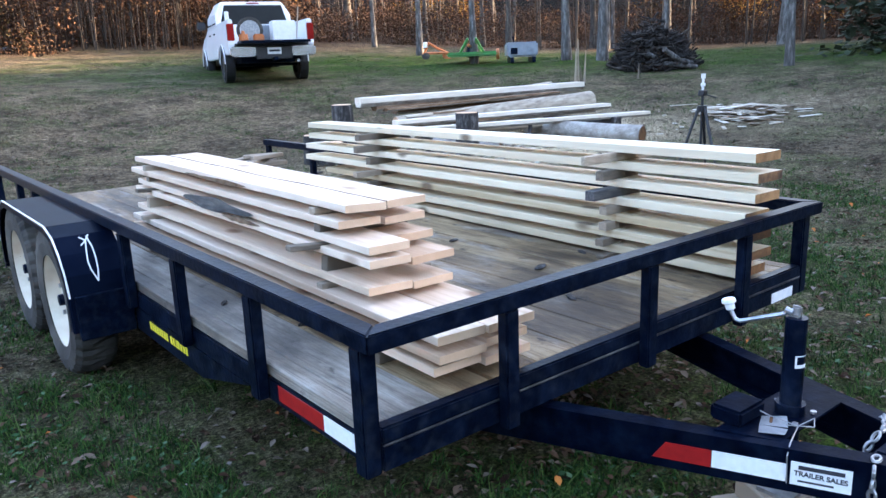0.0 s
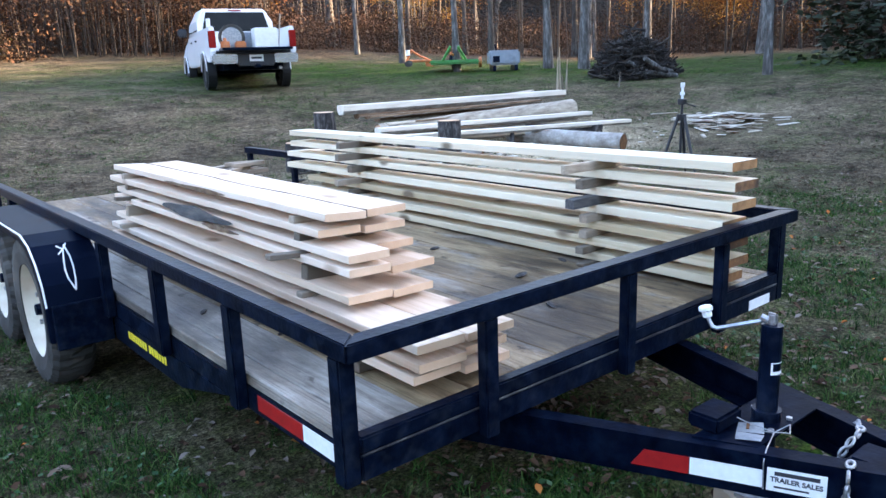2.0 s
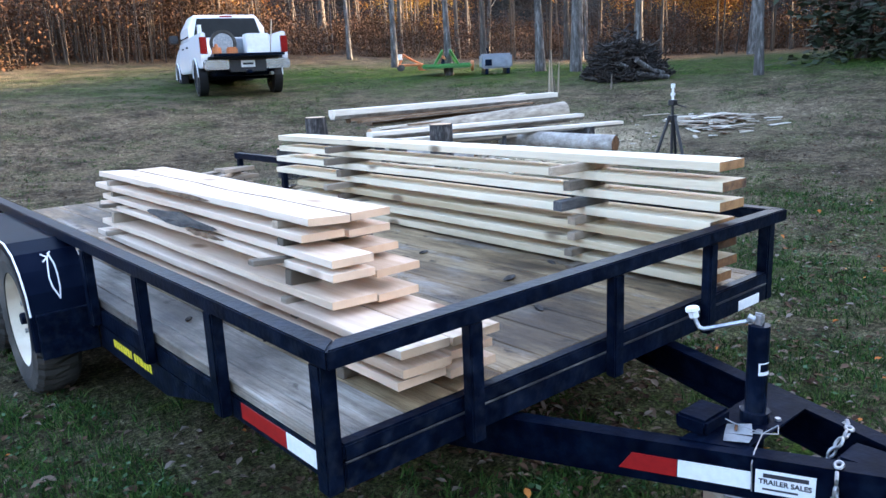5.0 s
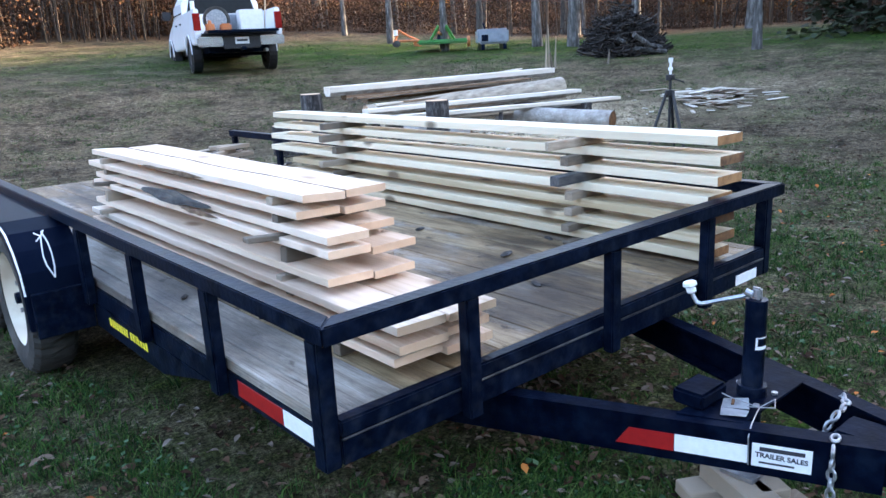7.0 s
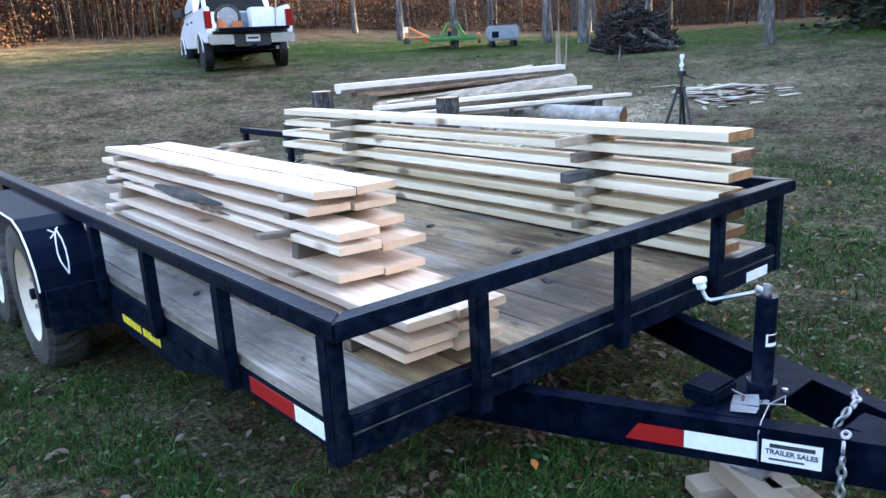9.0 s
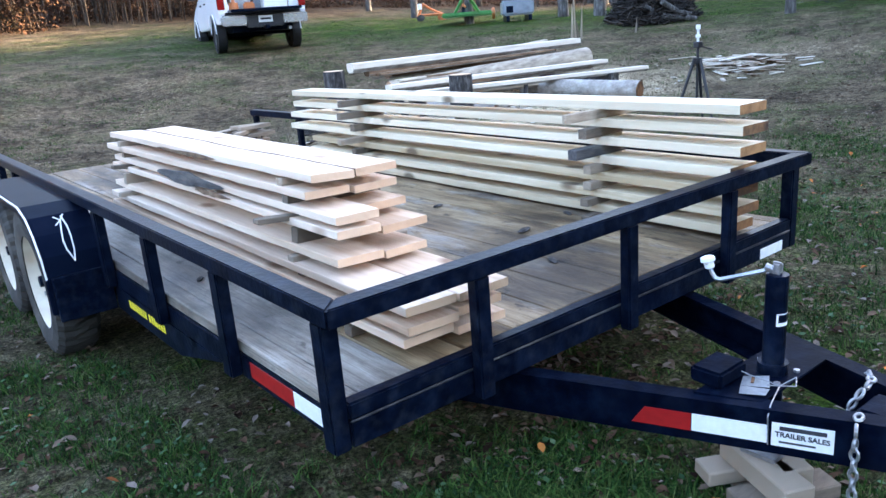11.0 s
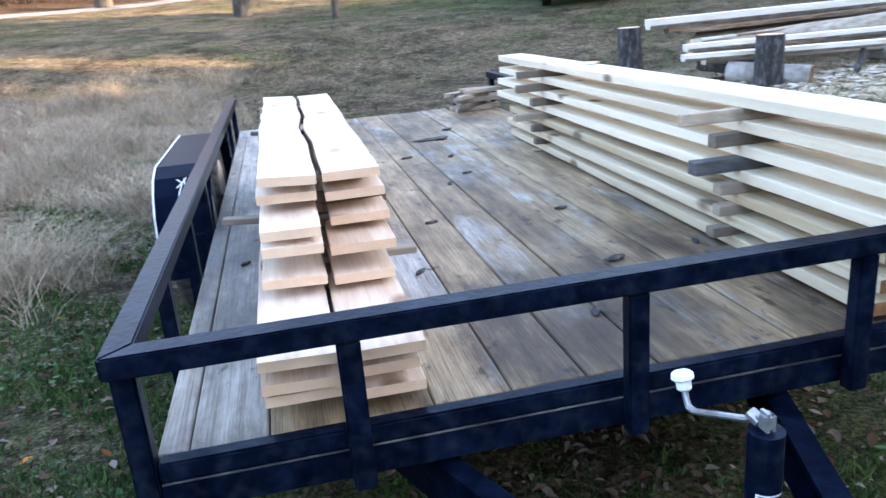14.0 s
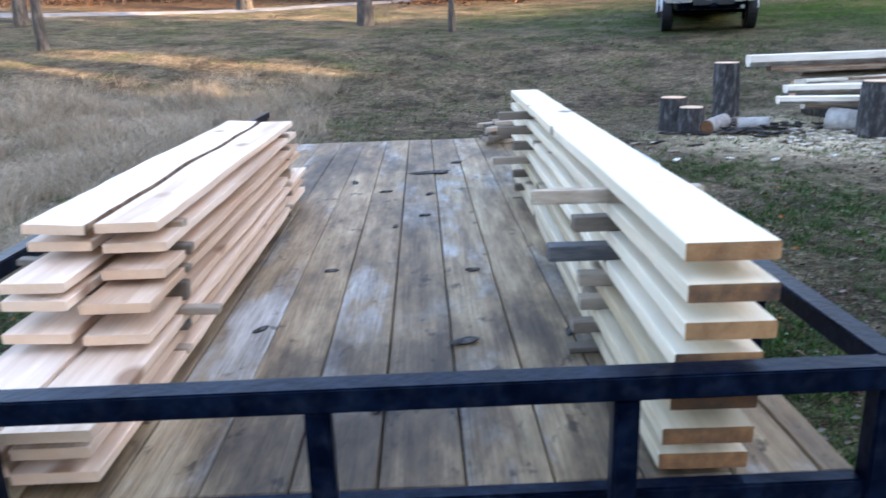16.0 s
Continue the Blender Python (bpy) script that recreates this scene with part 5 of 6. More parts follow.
# bed: two side walls, floor, front wall
for s in (-1, 1):
    a = [(s * 0.98, -1.12, 0.62), (s * 1.0, -1.12, 0.95), (s * 0.97, -1.12, 1.4), (s * 0.86, -1.12, 1.4), (s * 0.86, -1.12, 0.62)]
    b = [(x, 0.84, z) for x, _, z in a]
    bs = hull("bed_side", [a, b], CARWHITE, truck, off=0.02)
    bm = bmesh.new()
    box(bm, (s * 0.845, -1.15, 0.92), (s * 1.0, -1.05, 1.3))
    part("tail_lamp", bevelled(bm, 0.012, 2), TAILRED, bs, "red tail lamp")
    bm = bmesh.new()
    box(bm, (s * 0.86, -1.148, 0.83), (s * 0.985, -1.1, 0.915))
    part("reverse_lamp", bevelled(bm, 0.008), WHITE, bs)
    for yc in (0.0, 3.62):
        bm = ring(bmesh.new(), [(0.0, 0.43), (0.025, 0.43), (0.025, 0.465), (0.0, 0.465)], 32)
        bmesh.ops.delete(bm, geom=[v for v in bm.verts if v.co.z < -0.08], context="VERTS")
        bmesh.ops.transform(bm, matrix=Matrix.Translation((s * 0.98 - (0 if s > 0 else 0.05), yc, 0.42)), verts=bm.verts)
        part("wheel_arch", bm, CARWHITE, truck)
bm = bmesh.new()
box(bm, (-0.858, -1.12, 0.8), (0.858, 0.84, 0.86))
part("bed_floor", bm, PLASTIC, truck)
bm = bmesh.new()
box(bm, (-0.858, 0.78, 0.862), (0.858, 0.838, 1.38))
part("bed_front_wall", bm, CARWHITE, truck)
bm = bmesh.new()
box(bm, (-0.8, -1.66, 0.845), (0.8, -1.15, 0.905))
part("tailgate", bevelled(bm, 0.015, 2), PAINT, truck, "lowered tailgate, dark edge towards the rear")
bm = bmesh.new()
box(bm, (-0.98, -1.34, 0.56), (-0.42, -1.16, 0.78))
part("bumper_end", bevelled(bm, 0.03, 2), CHROME, truck, "chrome rear bumper end")
bm = bmesh.new()
box(bm, (0.42, -1.34, 0.56), (0.98, -1.16, 0.78))
part("bumper_end", bevelled(bm, 0.03, 2), CHROME, truck, "chrome rear bumper end")
bm = bmesh.new()
box(bm, (-0.418, -1.33, 0.5), (0.418, -1.17, 0.775))
part("bumper_step", bevelled(bm, 0.02, 2), PLASTIC, truck)
plate2 = part("number_plate", bbox((-0.16, -1.345, 0.6), (0.16, -1.333, 0.755), 0.004), TAPE_W, truck)
part("plate_bar", bbox((-0.12, -1.349, 0.655), (0.12, -1.3455, 0.7), 0.001), INK, plate2)
part("hitch", bbox((-0.05, -1.5, 0.46), (0.05, -1.2, 0.54), 0.01), PAINT, truck)
part("exhaust_pipe", tube([(0.6, -1.1, 0.45), (0.6, -0.2, 0.45)], 0.04, 10), CHAIN, truck)
# lower cab, bonnet, and greenhouse
hull("cab_body", [sec(0.86, 0.98, 0.55, 1.36, 0.95), sec(3.0, 0.98, 0.55, 1.36, 0.95), sec(3.2, 0.98, 0.55, 1.3, 0.94), sec(4.5, 0.95, 0.55, 1.22, 0.86), sec(4.65, 0.9, 0.6, 1.1, 0.8)], CARWHITE, truck)
hull("roof", [sec(0.9, 0.95, 1.34, 1.36, 0.94), sec(0.97, 0.94, 1.34, 1.92, 0.76), sec(1.2, 0.94, 1.34, 1.97, 0.77), sec(2.3, 0.94, 1.34, 1.98, 0.77), sec(2.6, 0.94, 1.34, 1.92, 0.75), sec(3.25, 0.9, 1.3, 1.34, 0.88)], CARWHITE, truck, off=0.02)
bm = bmesh.new()
v4 = [bm.verts.new(p) for p in ((-0.85, 0.895, 1.4), (0.85, 0.895, 1.4), (0.72, 0.955, 1.87), (-0.72, 0.955, 1.87))]
bm.faces.new(v4)
bmesh.ops.solidify(bm, geom=bm.faces, thickness=0.02)
bmesh.ops.recalc_face_normals(bm, faces=bm.faces)
part("rear_window", bm, GLASSDARK, truck, "dark rear window")
part("third_brake_lamp", bbox((-0.16, 0.945, 1.9), (0.16, 1.0, 1.935), 0.006), TAILRED, truck)
for s in (-1, 1):
    for y0, y1, t0, t1 in ((1.12, 1.85, 1.2, 1.85), (1.95, 2.95, 1.95, 2.5)):
        bm = bmesh.new()
        q = [bm.verts.new(p) for p in ((s * 0.955, y0, 1.42), (s * 0.955, y1, 1.42), (s * 0.825, t1, 1.85), (s * 0.825, t0, 1.85))]
        bm.faces.new(q)
        bmesh.ops.solidify(bm, geom=bm.faces, thickness=0.03)
        bmesh.ops.recalc_face_normals(bm, faces=bm.faces)
        part("side_window", bm, GLASSDARK, truck)
    mr = part("wing_mirror", bbox((s * 1.0 - (0 if s > 0 else 0.24), 2.75, 1.36), (s * 1.0 + (0.24 if s > 0 else 0), 2.9, 1.58), 0.03, 2), PLASTIC, truck)
    for y in (1.25, 2.1):
        part("door_handle", bbox((s * 0.985 - 0.02, y, 1.16), (s * 0.985 + 0.02, y + 0.16, 1.2), 0.008), PLASTIC, truck)
    for y in (0.0, 3.62):
        bm = bmesh.new()
        cyl(bm, (s * 0.8, y, 0.42), (s * 0.994, y, 0.42), 0.45, n=28)
        part("wheel_well", bm, PLASTIC, truck)
        wv = new("wheel")
        wv.parent = truck
        wv.matrix_basis = Matrix.Translation((s * 0.89, y, 0.4)) @ Matrix.Diagonal((s, 1, 1, 1))
        bm = ring(bmesh.new(), [(-0.13, 0.24), (-0.135, 0.33), (-0.11, 0.39), (0, 0.4), (0.1, 0.39), (0.125, 0.33), (0.12, 0.24)], 36)
        bmesh.ops.recalc_face_normals(bm, faces=bm.faces)
        part("tyre", bm, CARTYRE, wv, smooth=True)
        bm = ring(bmesh.new(), [(0.1, 0.25), (0.08, 0.2), (0.03, 0.16), (0.08, 0.07), (0.07, 0.002), (0.0, 0.002), (-0.12, 0.24)], 24)
        bmesh.ops.recalc_face_normals(bm, faces=bm.faces)
        part("rim", bm, CHROME, wv, smooth=True)
bm = bmesh.new()
box(bm, (-0.7, -0.9, 0.42), (0.7, 3.9, 0.56))
part("chassis", bm, PAINT, truck)
bm = bmesh.new()
cyl(bm, (-0.8, 0, 0.4), (0.8, 0, 0.4), 0.06)
part("rear_axle", bm, PAINT, truck)

TM = pose(*on_ground(8.09, 16.98), 0, 0, -15.5) @ Matrix.Diagonal((S, S, S, 1))


def in_bed(ob, x, y, z, rz=0):
    ob.matrix_basis = TM @ pose(x, y, z, 0, 0, rz)
    return ob


reel = thing("hose_reel", "black-rimmed round reel with pale spokes standing in the truck bed", "reel")
bm = ring(bmesh.new(), [(-0.07, 0.24), (-0.07, 0.3), (0.07, 0.3), (0.07, 0.24)], 30)
bmesh.ops.rotate(bm, cent=(0, 0, 0), matrix=Matrix.Rotation(math.pi / 2, 3, "Z"), verts=bm.verts)
part("rim", bm, TYRE, reel)
bm = bmesh.new()
cyl(bm, (0, -0.05, 0), (0, 0.05, 0), 0.23, 0.2, 20)
part("hub", bm, GALV, reel)
in_bed(reel, -0.42, -0.75, 1.165)
fridge = part("white_box", bbox((-0.27, -0.22, 0), (0.27, 0.22, 0.5), 0.02, 2), WHITE)
tagged(in_bed(fridge, 0.33, -0.85, 0.865), "plain white box standing in the open truck bed", "box")
jug = bmesh.new()
cyl(jug, (0, 0, 0), (0, 0, 0.2), 0.12, 0.1, 14)
cyl(jug, (0, 0, 0.2), (0, 0, 0.28), 0.05, 0.03, 10)
tagged(in_bed(part("fuel_can", jug, ORANGE), -0.62, -0.98, 0.865), "orange fuel can in the truck bed", "fuel can")
saw = bmesh.new()
box(saw, (-0.12, -0.1, 0), (0.12, 0.1, 0.2))
tagged(in_bed(part("chainsaw_body", bevelled(saw, 0.03, 2), ORANGE), -0.28, -1.02, 0.865), "orange power tool in the truck bed", "tool")
crate = bmesh.new()
box(crate, (-0.2, -0.2, 0), (0.2, 0.2, 0.42))
tagged(in_bed(part("crate", bevelled(crate, 0.015), GREYTIN), -0.12, -0.45, 0.865), "grey crate behind the reel in the truck bed", "crate")
tagged(in_bed(part("white_bottle", tube([(0, 0, 0), (0, 0, 0.2)], 0.05, 10), WHITE), -0.9, -0.6, 1.4), "white bottle standing on the bed rail", "bottle")
tagged(in_bed(part("wooden_handle", tube([(0, 0, 0), (0.08, -0.1, 0.85)], 0.016, 8), STICK), 0.74, -0.4, 0.865), "wooden tool handle leaning in the truck bed", "tool handle")


# ---- trees ----
def tree(x, y, r, h, mat, label, lean=(0.0, 0.0), limbs=5, leaves=260, crown_from=0.45, leaf=LEAVES, spread=2.2):
    """A tapered, slightly bent trunk with limbs, and a loose crown of small leaves."""
    r *= 0.78
    tr = thing("tree", label, "tree", "trees at the edge of the field", at=on_ground(x, y, -0.1))
    bm = bmesh.new()
    n, k = 10, 9
    ph = random.random() * 6

    def axis(t):
        return Vector((lean[0] * t * h + 0.12 * math.sin(3 * t + ph) * t, lean[1] * t * h + 0.1 * math.cos(4 * t + ph) * t, t * h))
    rows = []
    for j in range(k + 1):
        t = j / k
        rr = r * (1 - 0.8 * t) * (1 + 0.5 * math.exp(-t * h * 3))
        rows.append([bm.verts.new(axis(t) + Vector((math.cos(a), math.sin(a), 0)) * rr * (1 + 0.1 * noise.noise(Vector((math.cos(a) * 2, math.sin(a) * 2, t * h))))) for a in (2 * math.pi * i / n for i in range(n))])
    for a, b in zip(rows, rows[1:]):
        for i in range(n):
            bm.faces.new((a[i], a[(i + 1) % n], b[(i + 1) % n], b[i]))
    tips = []
    for i in range(limbs):
        t = crown_from * 0.7 + (1 - crown_from * 0.7) * (i + 0.5) / limbs
        a = ph + i * 2.4
        p = axis(t)
        q = p + Vector((math.cos(a), math.sin(a), 0.55)) * spread * (1.1 - t) * random.uniform(0.7, 1.2)
        cyl(bm, p, q, r * 0.35 * (1 - 0.6 * t), 0.012, 6, False)
        tips += [p.lerp(q, 0.55), q]
        for s in (-1, 1):
            w = q + Vector((math.cos(a + s), math.sin(a + s), 0.5)) * 0.6
            cyl(bm, p.lerp(q, 0.6), w, 0.025, 0.006, 5, False)
            tips.append(w)
    part("trunk", bm, mat, tr, smooth=True)
    if leaves:
        c = np.array([tuple(t) for t in tips])[rng.integers(0, len(tips), leaves)] + rng.normal(0, 0.42 * spread / 2.2, (leaves, 3))
        v, f = quads(c, rng.uniform(0.05, 0.12, leaves))
        ob = mass("crown", v, f, leaf)
        ob.parent = tr
    return tr


def quads(c, s, flat=0.0):
    """Small leaf-shaped four-sided pieces at c, of half length s, turned at random."""
    n = len(c)
    u = rng.normal(0, 1, (n, 3))
    u /= np.linalg.norm(u, axis=1)[:, None]
    w = rng.normal(0, 1, (n, 3))
    if flat:
        u[:, 2] *= 1 - flat
        w = np.cross(u, np.array((0, 0, 1.0)) + rng.normal(0, 0.3, (n, 3)))
    else:
        w = np.cross(u, w)
    w /= np.maximum(1e-6, np.linalg.norm(w, axis=1))[:, None]
    s = np.asarray(s)[:, None]
    v = np.stack([c - u * s, c + w * s * 0.55, c + u * s, c - w * s * 0.55], 1).reshape(-1, 3)
    return v, np.arange(4 * n).reshape(n, 4)


PALE = "pale-barked tall tree with thin autumn crown at the field's edge"
DARK = "dark-barked tall tree with autumn leaves at the field's edge"
for x, y, r, h, m, lean in ((16.8, 24.8, 0.11, 13, PALEBARK, (-0.02, 0.0)), (15.9, 20.6, 0.13, 14, PALEBARK, (0.0, 0.0)), (14.3, 15.85, 0.12, 13, PALEBARK, (-0.015, 0.02)),
                            (16.45, 14.15, 0.15, 15, PALEBARK, (-0.03, 0.02)), (16.75, 13.05, 0.17, 16, PALEBARK, (0.0, 0.01)), (24.0, 16.0, 0.2, 16, PALEBARK, (0.0, 0.0)),
                            (25.5, 12.2, 0.22, 17, PALEBARK, (0.01, 0.0)), (16.7, 7.5, 0.11, 12, PALEBARK, (-0.012, 0.0)), (12.6, 34.0, 0.13, 14, PALEBARK, (-0.03, 0.0)),
                            (-7.16, 16.5, 0.13, 12, BARK, (-0.03, 0.0)), (24.0, 18.8, 0.14, 15, PALEBARK, (0.02, 0.0)), (24.9, 19.2, 0.1, 15, PALEBARK, (-0.02, 0.0))):
    tree(x, y, r, h, m, PALE, lean)
for x, y, r, h, lean in ((19.5, 31.0, 0.26, 17, (0.0, 0.0)), (-10.4, 22.2, 0.2, 15, (0.02, 0.0)), (-5.1, 28.0, 0.28, 16, (0.0, 0.0)), (-0.3, 22.5, 0.24, 15, (0.0, 0.0)), (2.2, 19.8, 0.1, 10, (0.0, 0.0)),
                         (21.5, 27.5, 0.15, 14, (0.02, 0.0)), (20.2, 20.5, 0.14, 14, (0.0, 0.0)), (27, 9.5, 0.16, 15, (0.0, 0.0)), (22, 24.0, 0.12, 13, (-0.02, 0.0))):
    tree(x, y, r, h, BARK, DARK, lean)

for i in range(30):
    az, d = math.radians(random.uniform(8, 74)), random.uniform(32, 48)
    tree(-0.9 + d * math.sin(az), -1.4 + d * math.cos(az), random.choice((0.05, 0.07, 0.09, 0.13, 0.17)), random.uniform(9, 17), BARK, DARK,
         (random.uniform(-0.07, 0.07), random.uniform(-0.04, 0.04)), limbs=8, leaves=260, crown_from=0.2)


def conifer(x, y, h, w):
    tr = thing("conifer", "dark evergreen with drooping boughs at the field's edge", "tree", "evergreens", at=on_ground(x, y, -0.1))
    bm = bmesh.new()
    cyl(bm, (0, 0, 0), (0, 0, h), 0.2, 0.02, 9)
    part("trunk", bm, BARK, tr)
    n = 5200
    t = rng.random(n) ** 1.3
    a = rng.integers(0, 26, n) * 0.618 * 2 * np.pi + np.round(t * 9) * 0.7 + rng.normal(0, 0.1, n)
    rr = w * (1 - t) ** 0.8 * np.sqrt(rng.random(n)) * (0.75 + 0.35 * np.sin(np.round(t * 9) * 2.1 + a))
    c = np.stack([rr * np.cos(a), rr * np.sin(a), 0.35 + t * (h - 0.4) - 0.28 * rr + rng.normal(0, 0.06, n)], 1)
    v, f = quads(c, rng.uniform(0.07, 0.2, n), 0.5)
    mass("foliage", v, f, CONIFER).parent = tr


for x, y, h, w in ((20.6, 6.7, 7.5, 2.8), (22.5, 3.2, 8, 2.6), (24.5, 0.8, 9, 2.8), (26, 5.5, 9, 2.8), (20.5, -1.5, 8, 2.5)):
    conifer(x, y, h, w)


# ---- woods round the field ----
def ring_points(n, az0, az1, r0, r1, power=1.0):
    a = np.radians(rng.uniform(az0, az1, n))
    r = r0 + (r1 - r0) * rng.random(n) ** power
    return 1 + r * np.sin(a), 1 + r * np.cos(a)


def woods(az0, az1, r0, r1, stems, clumps, per, hmax, low, size, subs=14):
    """Stems and leaf clumps of a stretch of woods, as joined arrays."""
    x, y = ring_points(stems, az0, az1, r0, r1)
    z = gz(x, y)
    h = rng.uniform(min(2.0, 0.5 * hmax), hmax, stems)
    r = 0.008 * h * rng.uniform(0.5, 1.5, stems)
    ln = rng.normal(0, 0.05, (stems, 2)) * h[:, None]
    sv = []
    for k in range(4):
        t = k * math.pi / 2
        sv.append(np.stack([x + r * math.cos(t), y + r * math.sin(t), z - 0.1], 1))
    for k in range(4):
        t = k * math.pi / 2
        sv.append(np.stack([x + ln[:, 0] + 0.25 * r * math.cos(t), y + ln[:, 1] + 0.25 * r * math.sin(t), z + h], 1))
    sv = np.stack(sv, 1).reshape(-1, 3)
    b = (np.arange(stems) * 8)[:, None]
    sf = np.concatenate([b + np.array((k, (k + 1) % 4, 4 + (k + 1) % 4, 4 + k)) for k in range(4)])
    k = max(1, clumps // subs)
    cx, cy = ring_points(k, az0, az1, r0 - 0.5, r1, 0.8)
    cz = gz(cx, cy) + low + (hmax - low) * rng.random(k)
    wide = np.repeat(rng.uniform(0.5, 1.4, k), subs)[:, None]
    c = np.repeat(np.stack([cx, cy, cz], 1), subs, 0) + rng.normal(0, 1, (k * subs, 3)) * np.array((1.5, 1.5, 0.8)) * wide * min(1, hmax / 6)
    c = np.repeat(c, per, 0) + rng.normal(0, 1, (k * subs * per, 3)) * np.array((0.42, 0.42, 0.26))
    c[:, 2] = np.maximum(c[:, 2], gz(c[:, 0], c[:, 1]) + 0.02)
    gap = c - np.array((-3.5, 14.4, 0.8))
    sd = np.array(sun_dir)
    gap -= np.outer(gap @ sd, sd)
    c = c[(np.abs(gap[:, 1]) > 2.8 + 0.8 * np.sin(c[:, 0])) | (np.abs(gap[:, 2]) > 1.35 + 0.3 * np.sin(2 * c[:, 1]))]
    lv, lf = quads(c, rng.uniform(size * 0.5, size, len(c)))
    return sv, sf, lv, lf


parts = [woods(-62, 16, 34, 52, 70, 800, 150, 7.0, 2.2, 0.07, 40), woods(12, 40, 36, 54, 90, 460, 210, 7.0, 2.0, 0.062, 40), woods(38, 76, 27, 46, 90, 540, 210, 7.0, 2.0, 0.055, 40), woods(80, 150, 22, 40, 300, 800, 40, 10.0, 0.3, 0.27, 1),
         woods(-62, 150, 48, 74, 120, 480, 40, 16.0, 3.5, 0.3), woods(86, 150, 24, 44, 150, 2300, 34, 15.0, 2.0, 0.5, 1), woods(150, 298, 45, 60, 300, 500, 24, 14.0, 0.5, 0.6)]
brush = woods(-62, 80, 31, 42, 4200, 2600, 50, 1.5, 0.1, 0.075, 5)
thicket = woods(-2, 27, 29, 35, 420, 900, 60, 4.2, 0.1, 0.085, 18)
tagged(mass("thicket_stems", thicket[0], thicket[1], TWIGS), "bare shrub stems of the thicket at the wood's edge", "shrubs", kind="stuff")
tagged(mass("thicket_leaves", thicket[2], thicket[3], BRUSH), "dull russet shrub foliage at the wood's edge", "shrubs", kind="stuff")
tagged(mass("brush_stems", brush[0], brush[1], TWIGS), "bare brush stems along the foot of the woods", "brush", kind="stuff")
tagged(mass("brush_leaves", brush[2], brush[3], BRUSH), "dull brown brush along the foot of the woods", "brush", kind="stuff")


def joined(idx):
    v, f, base = [], [], 0
    for p in parts:
        v.append(p[idx])
        f.append(p[idx + 1] + base)
        base += len(p[idx])
    return np.concatenate(v), np.concatenate(f)


# distant wooded rise that closes the view behind the near trees
v, n = [], 360
for i in range(n):
    a = math.radians(i)
    d = 82 + 3 * math.sin(5 * a) + 2 * math.sin(13 * a)
    x, y = 1 + d * math.sin(a), 1 + d * math.cos(a)
    top = 13 + 2.5 * noise.noise(Vector((x, y, 0)) * 0.11) + 2.0 * noise.noise(Vector((x, y, 3)) * 0.45)
    g0 = float(gz(x, y))
    for k in range(8):
        q = k / 7
        w = 1.6 * noise.noise(Vector((x * 0.4, y * 0.4, k * 1.3)))
        v.append((x + w, y + w * 0.7 + 2 * q, g0 - 0.5 + q * top))
tagged(mass("backdrop", v, [[8 * i + k, 8 * ((i + 1) % n) + k, 8 * ((i + 1) % n) + k + 1, 8 * i + k + 1] for i in range(n) for k in range(7)], FARWOOD, True), "distant wooded rise in dull autumn colours, darkened as shade between the trees", "backdrop", kind="structure")
tagged(mass("wood_stems", *joined(0), TWIGS), "thin bare stems and saplings of the autumn woods", "woods", kind="stuff")
tagged(mass("wood_foliage", *joined(2), LEAVES), "orange, tan and brown autumn foliage of the woods", "foliage", kind="stuff")


# ---- grass, weeds and fallen leaves ----
def under_trailer(x, y):
    return (x > -0.02) & (x < W) & (y > 0.2) & (y < L)


def curled(c, s):
    """Curled leaves: two pointed halves folded along the rib."""
    n = len(c)
    a = rng.uniform(0, 2 * np.pi, n)
    u = np.stack([np.cos(a), np.sin(a), rng.normal(0, 0.25, n)], 1) * s[:, None]
    w = np.stack([-np.sin(a), np.cos(a), np.zeros(n)], 1) * (s * rng.uniform(0.35, 0.7, n))[:, None]
    up = np.stack([np.zeros(n), np.zeros(n), s * rng.uniform(0.1, 0.6, n)], 1)
    v = np.stack([c - u, c - 0.25 * u + w + up, c + 0.35 * u + 0.8 * w + up, c + u, c + 0.3 * u - 0.85 * w + up, c - 0.3 * u - w + up * 0.6], 1).reshape(-1, 3)
    i = (np.arange(n) * 6)[:, None]
    return v, np.concatenate([i + np.array((0, 3, 2, 1)), i + np.array((0, 5, 4, 3))])


def blades(x, y, length, width, lean):
    n = len(x)
    z = gz(x, y) - 0.01
    a = rng.uniform(0, 2 * np.pi, n)
    b = rng.uniform(0, 2 * np.pi, n)
    k = length * lean * rng.random(n)
    w = width * rng.uniform(0.6, 1.3, n)
    base = np.stack([x, y, z], 1)
    side = np.stack([np.cos(a) * w, np.sin(a) * w, np.zeros(n)], 1)
    mid = base + np.stack([np.cos(b) * k * 0.35, np.sin(b) * k * 0.35, length * 0.6], 1)
    tip = base + np.stack([np.cos(b) * k, np.sin(b) * k, length], 1)
    v = np.stack([base - side, base + side, mid + side * 0.75, mid - side * 0.75, tip + side * 0.15, tip - side * 0.15], 1).reshape(-1, 3)
    i = (np.arange(n) * 6)[:, None]
    return v, np.concatenate([i + np.array((0, 1, 2, 3)), i + np.array((3, 2, 4, 5))])


def scatter(n, cx, cy, rmax, power=1.6):
    a = rng.uniform(0, 2 * np.pi, n)
    r = rmax * rng.random(n) ** power
    return cx + r * np.cos(a), cy + r * np.sin(a)


def patchy(x, y, scale, thresh):
    val = np.sin(x * scale + 1.3 * np.sin(y * scale * 0.7)) + np.sin(y * scale * 1.1 + 1.7 * np.sin(x * scale * 0.6 + 2)) + 0.8 * np.sin((x + y) * scale * 2.3) + rng.normal(0, 0.5, len(x))
    return val > thresh


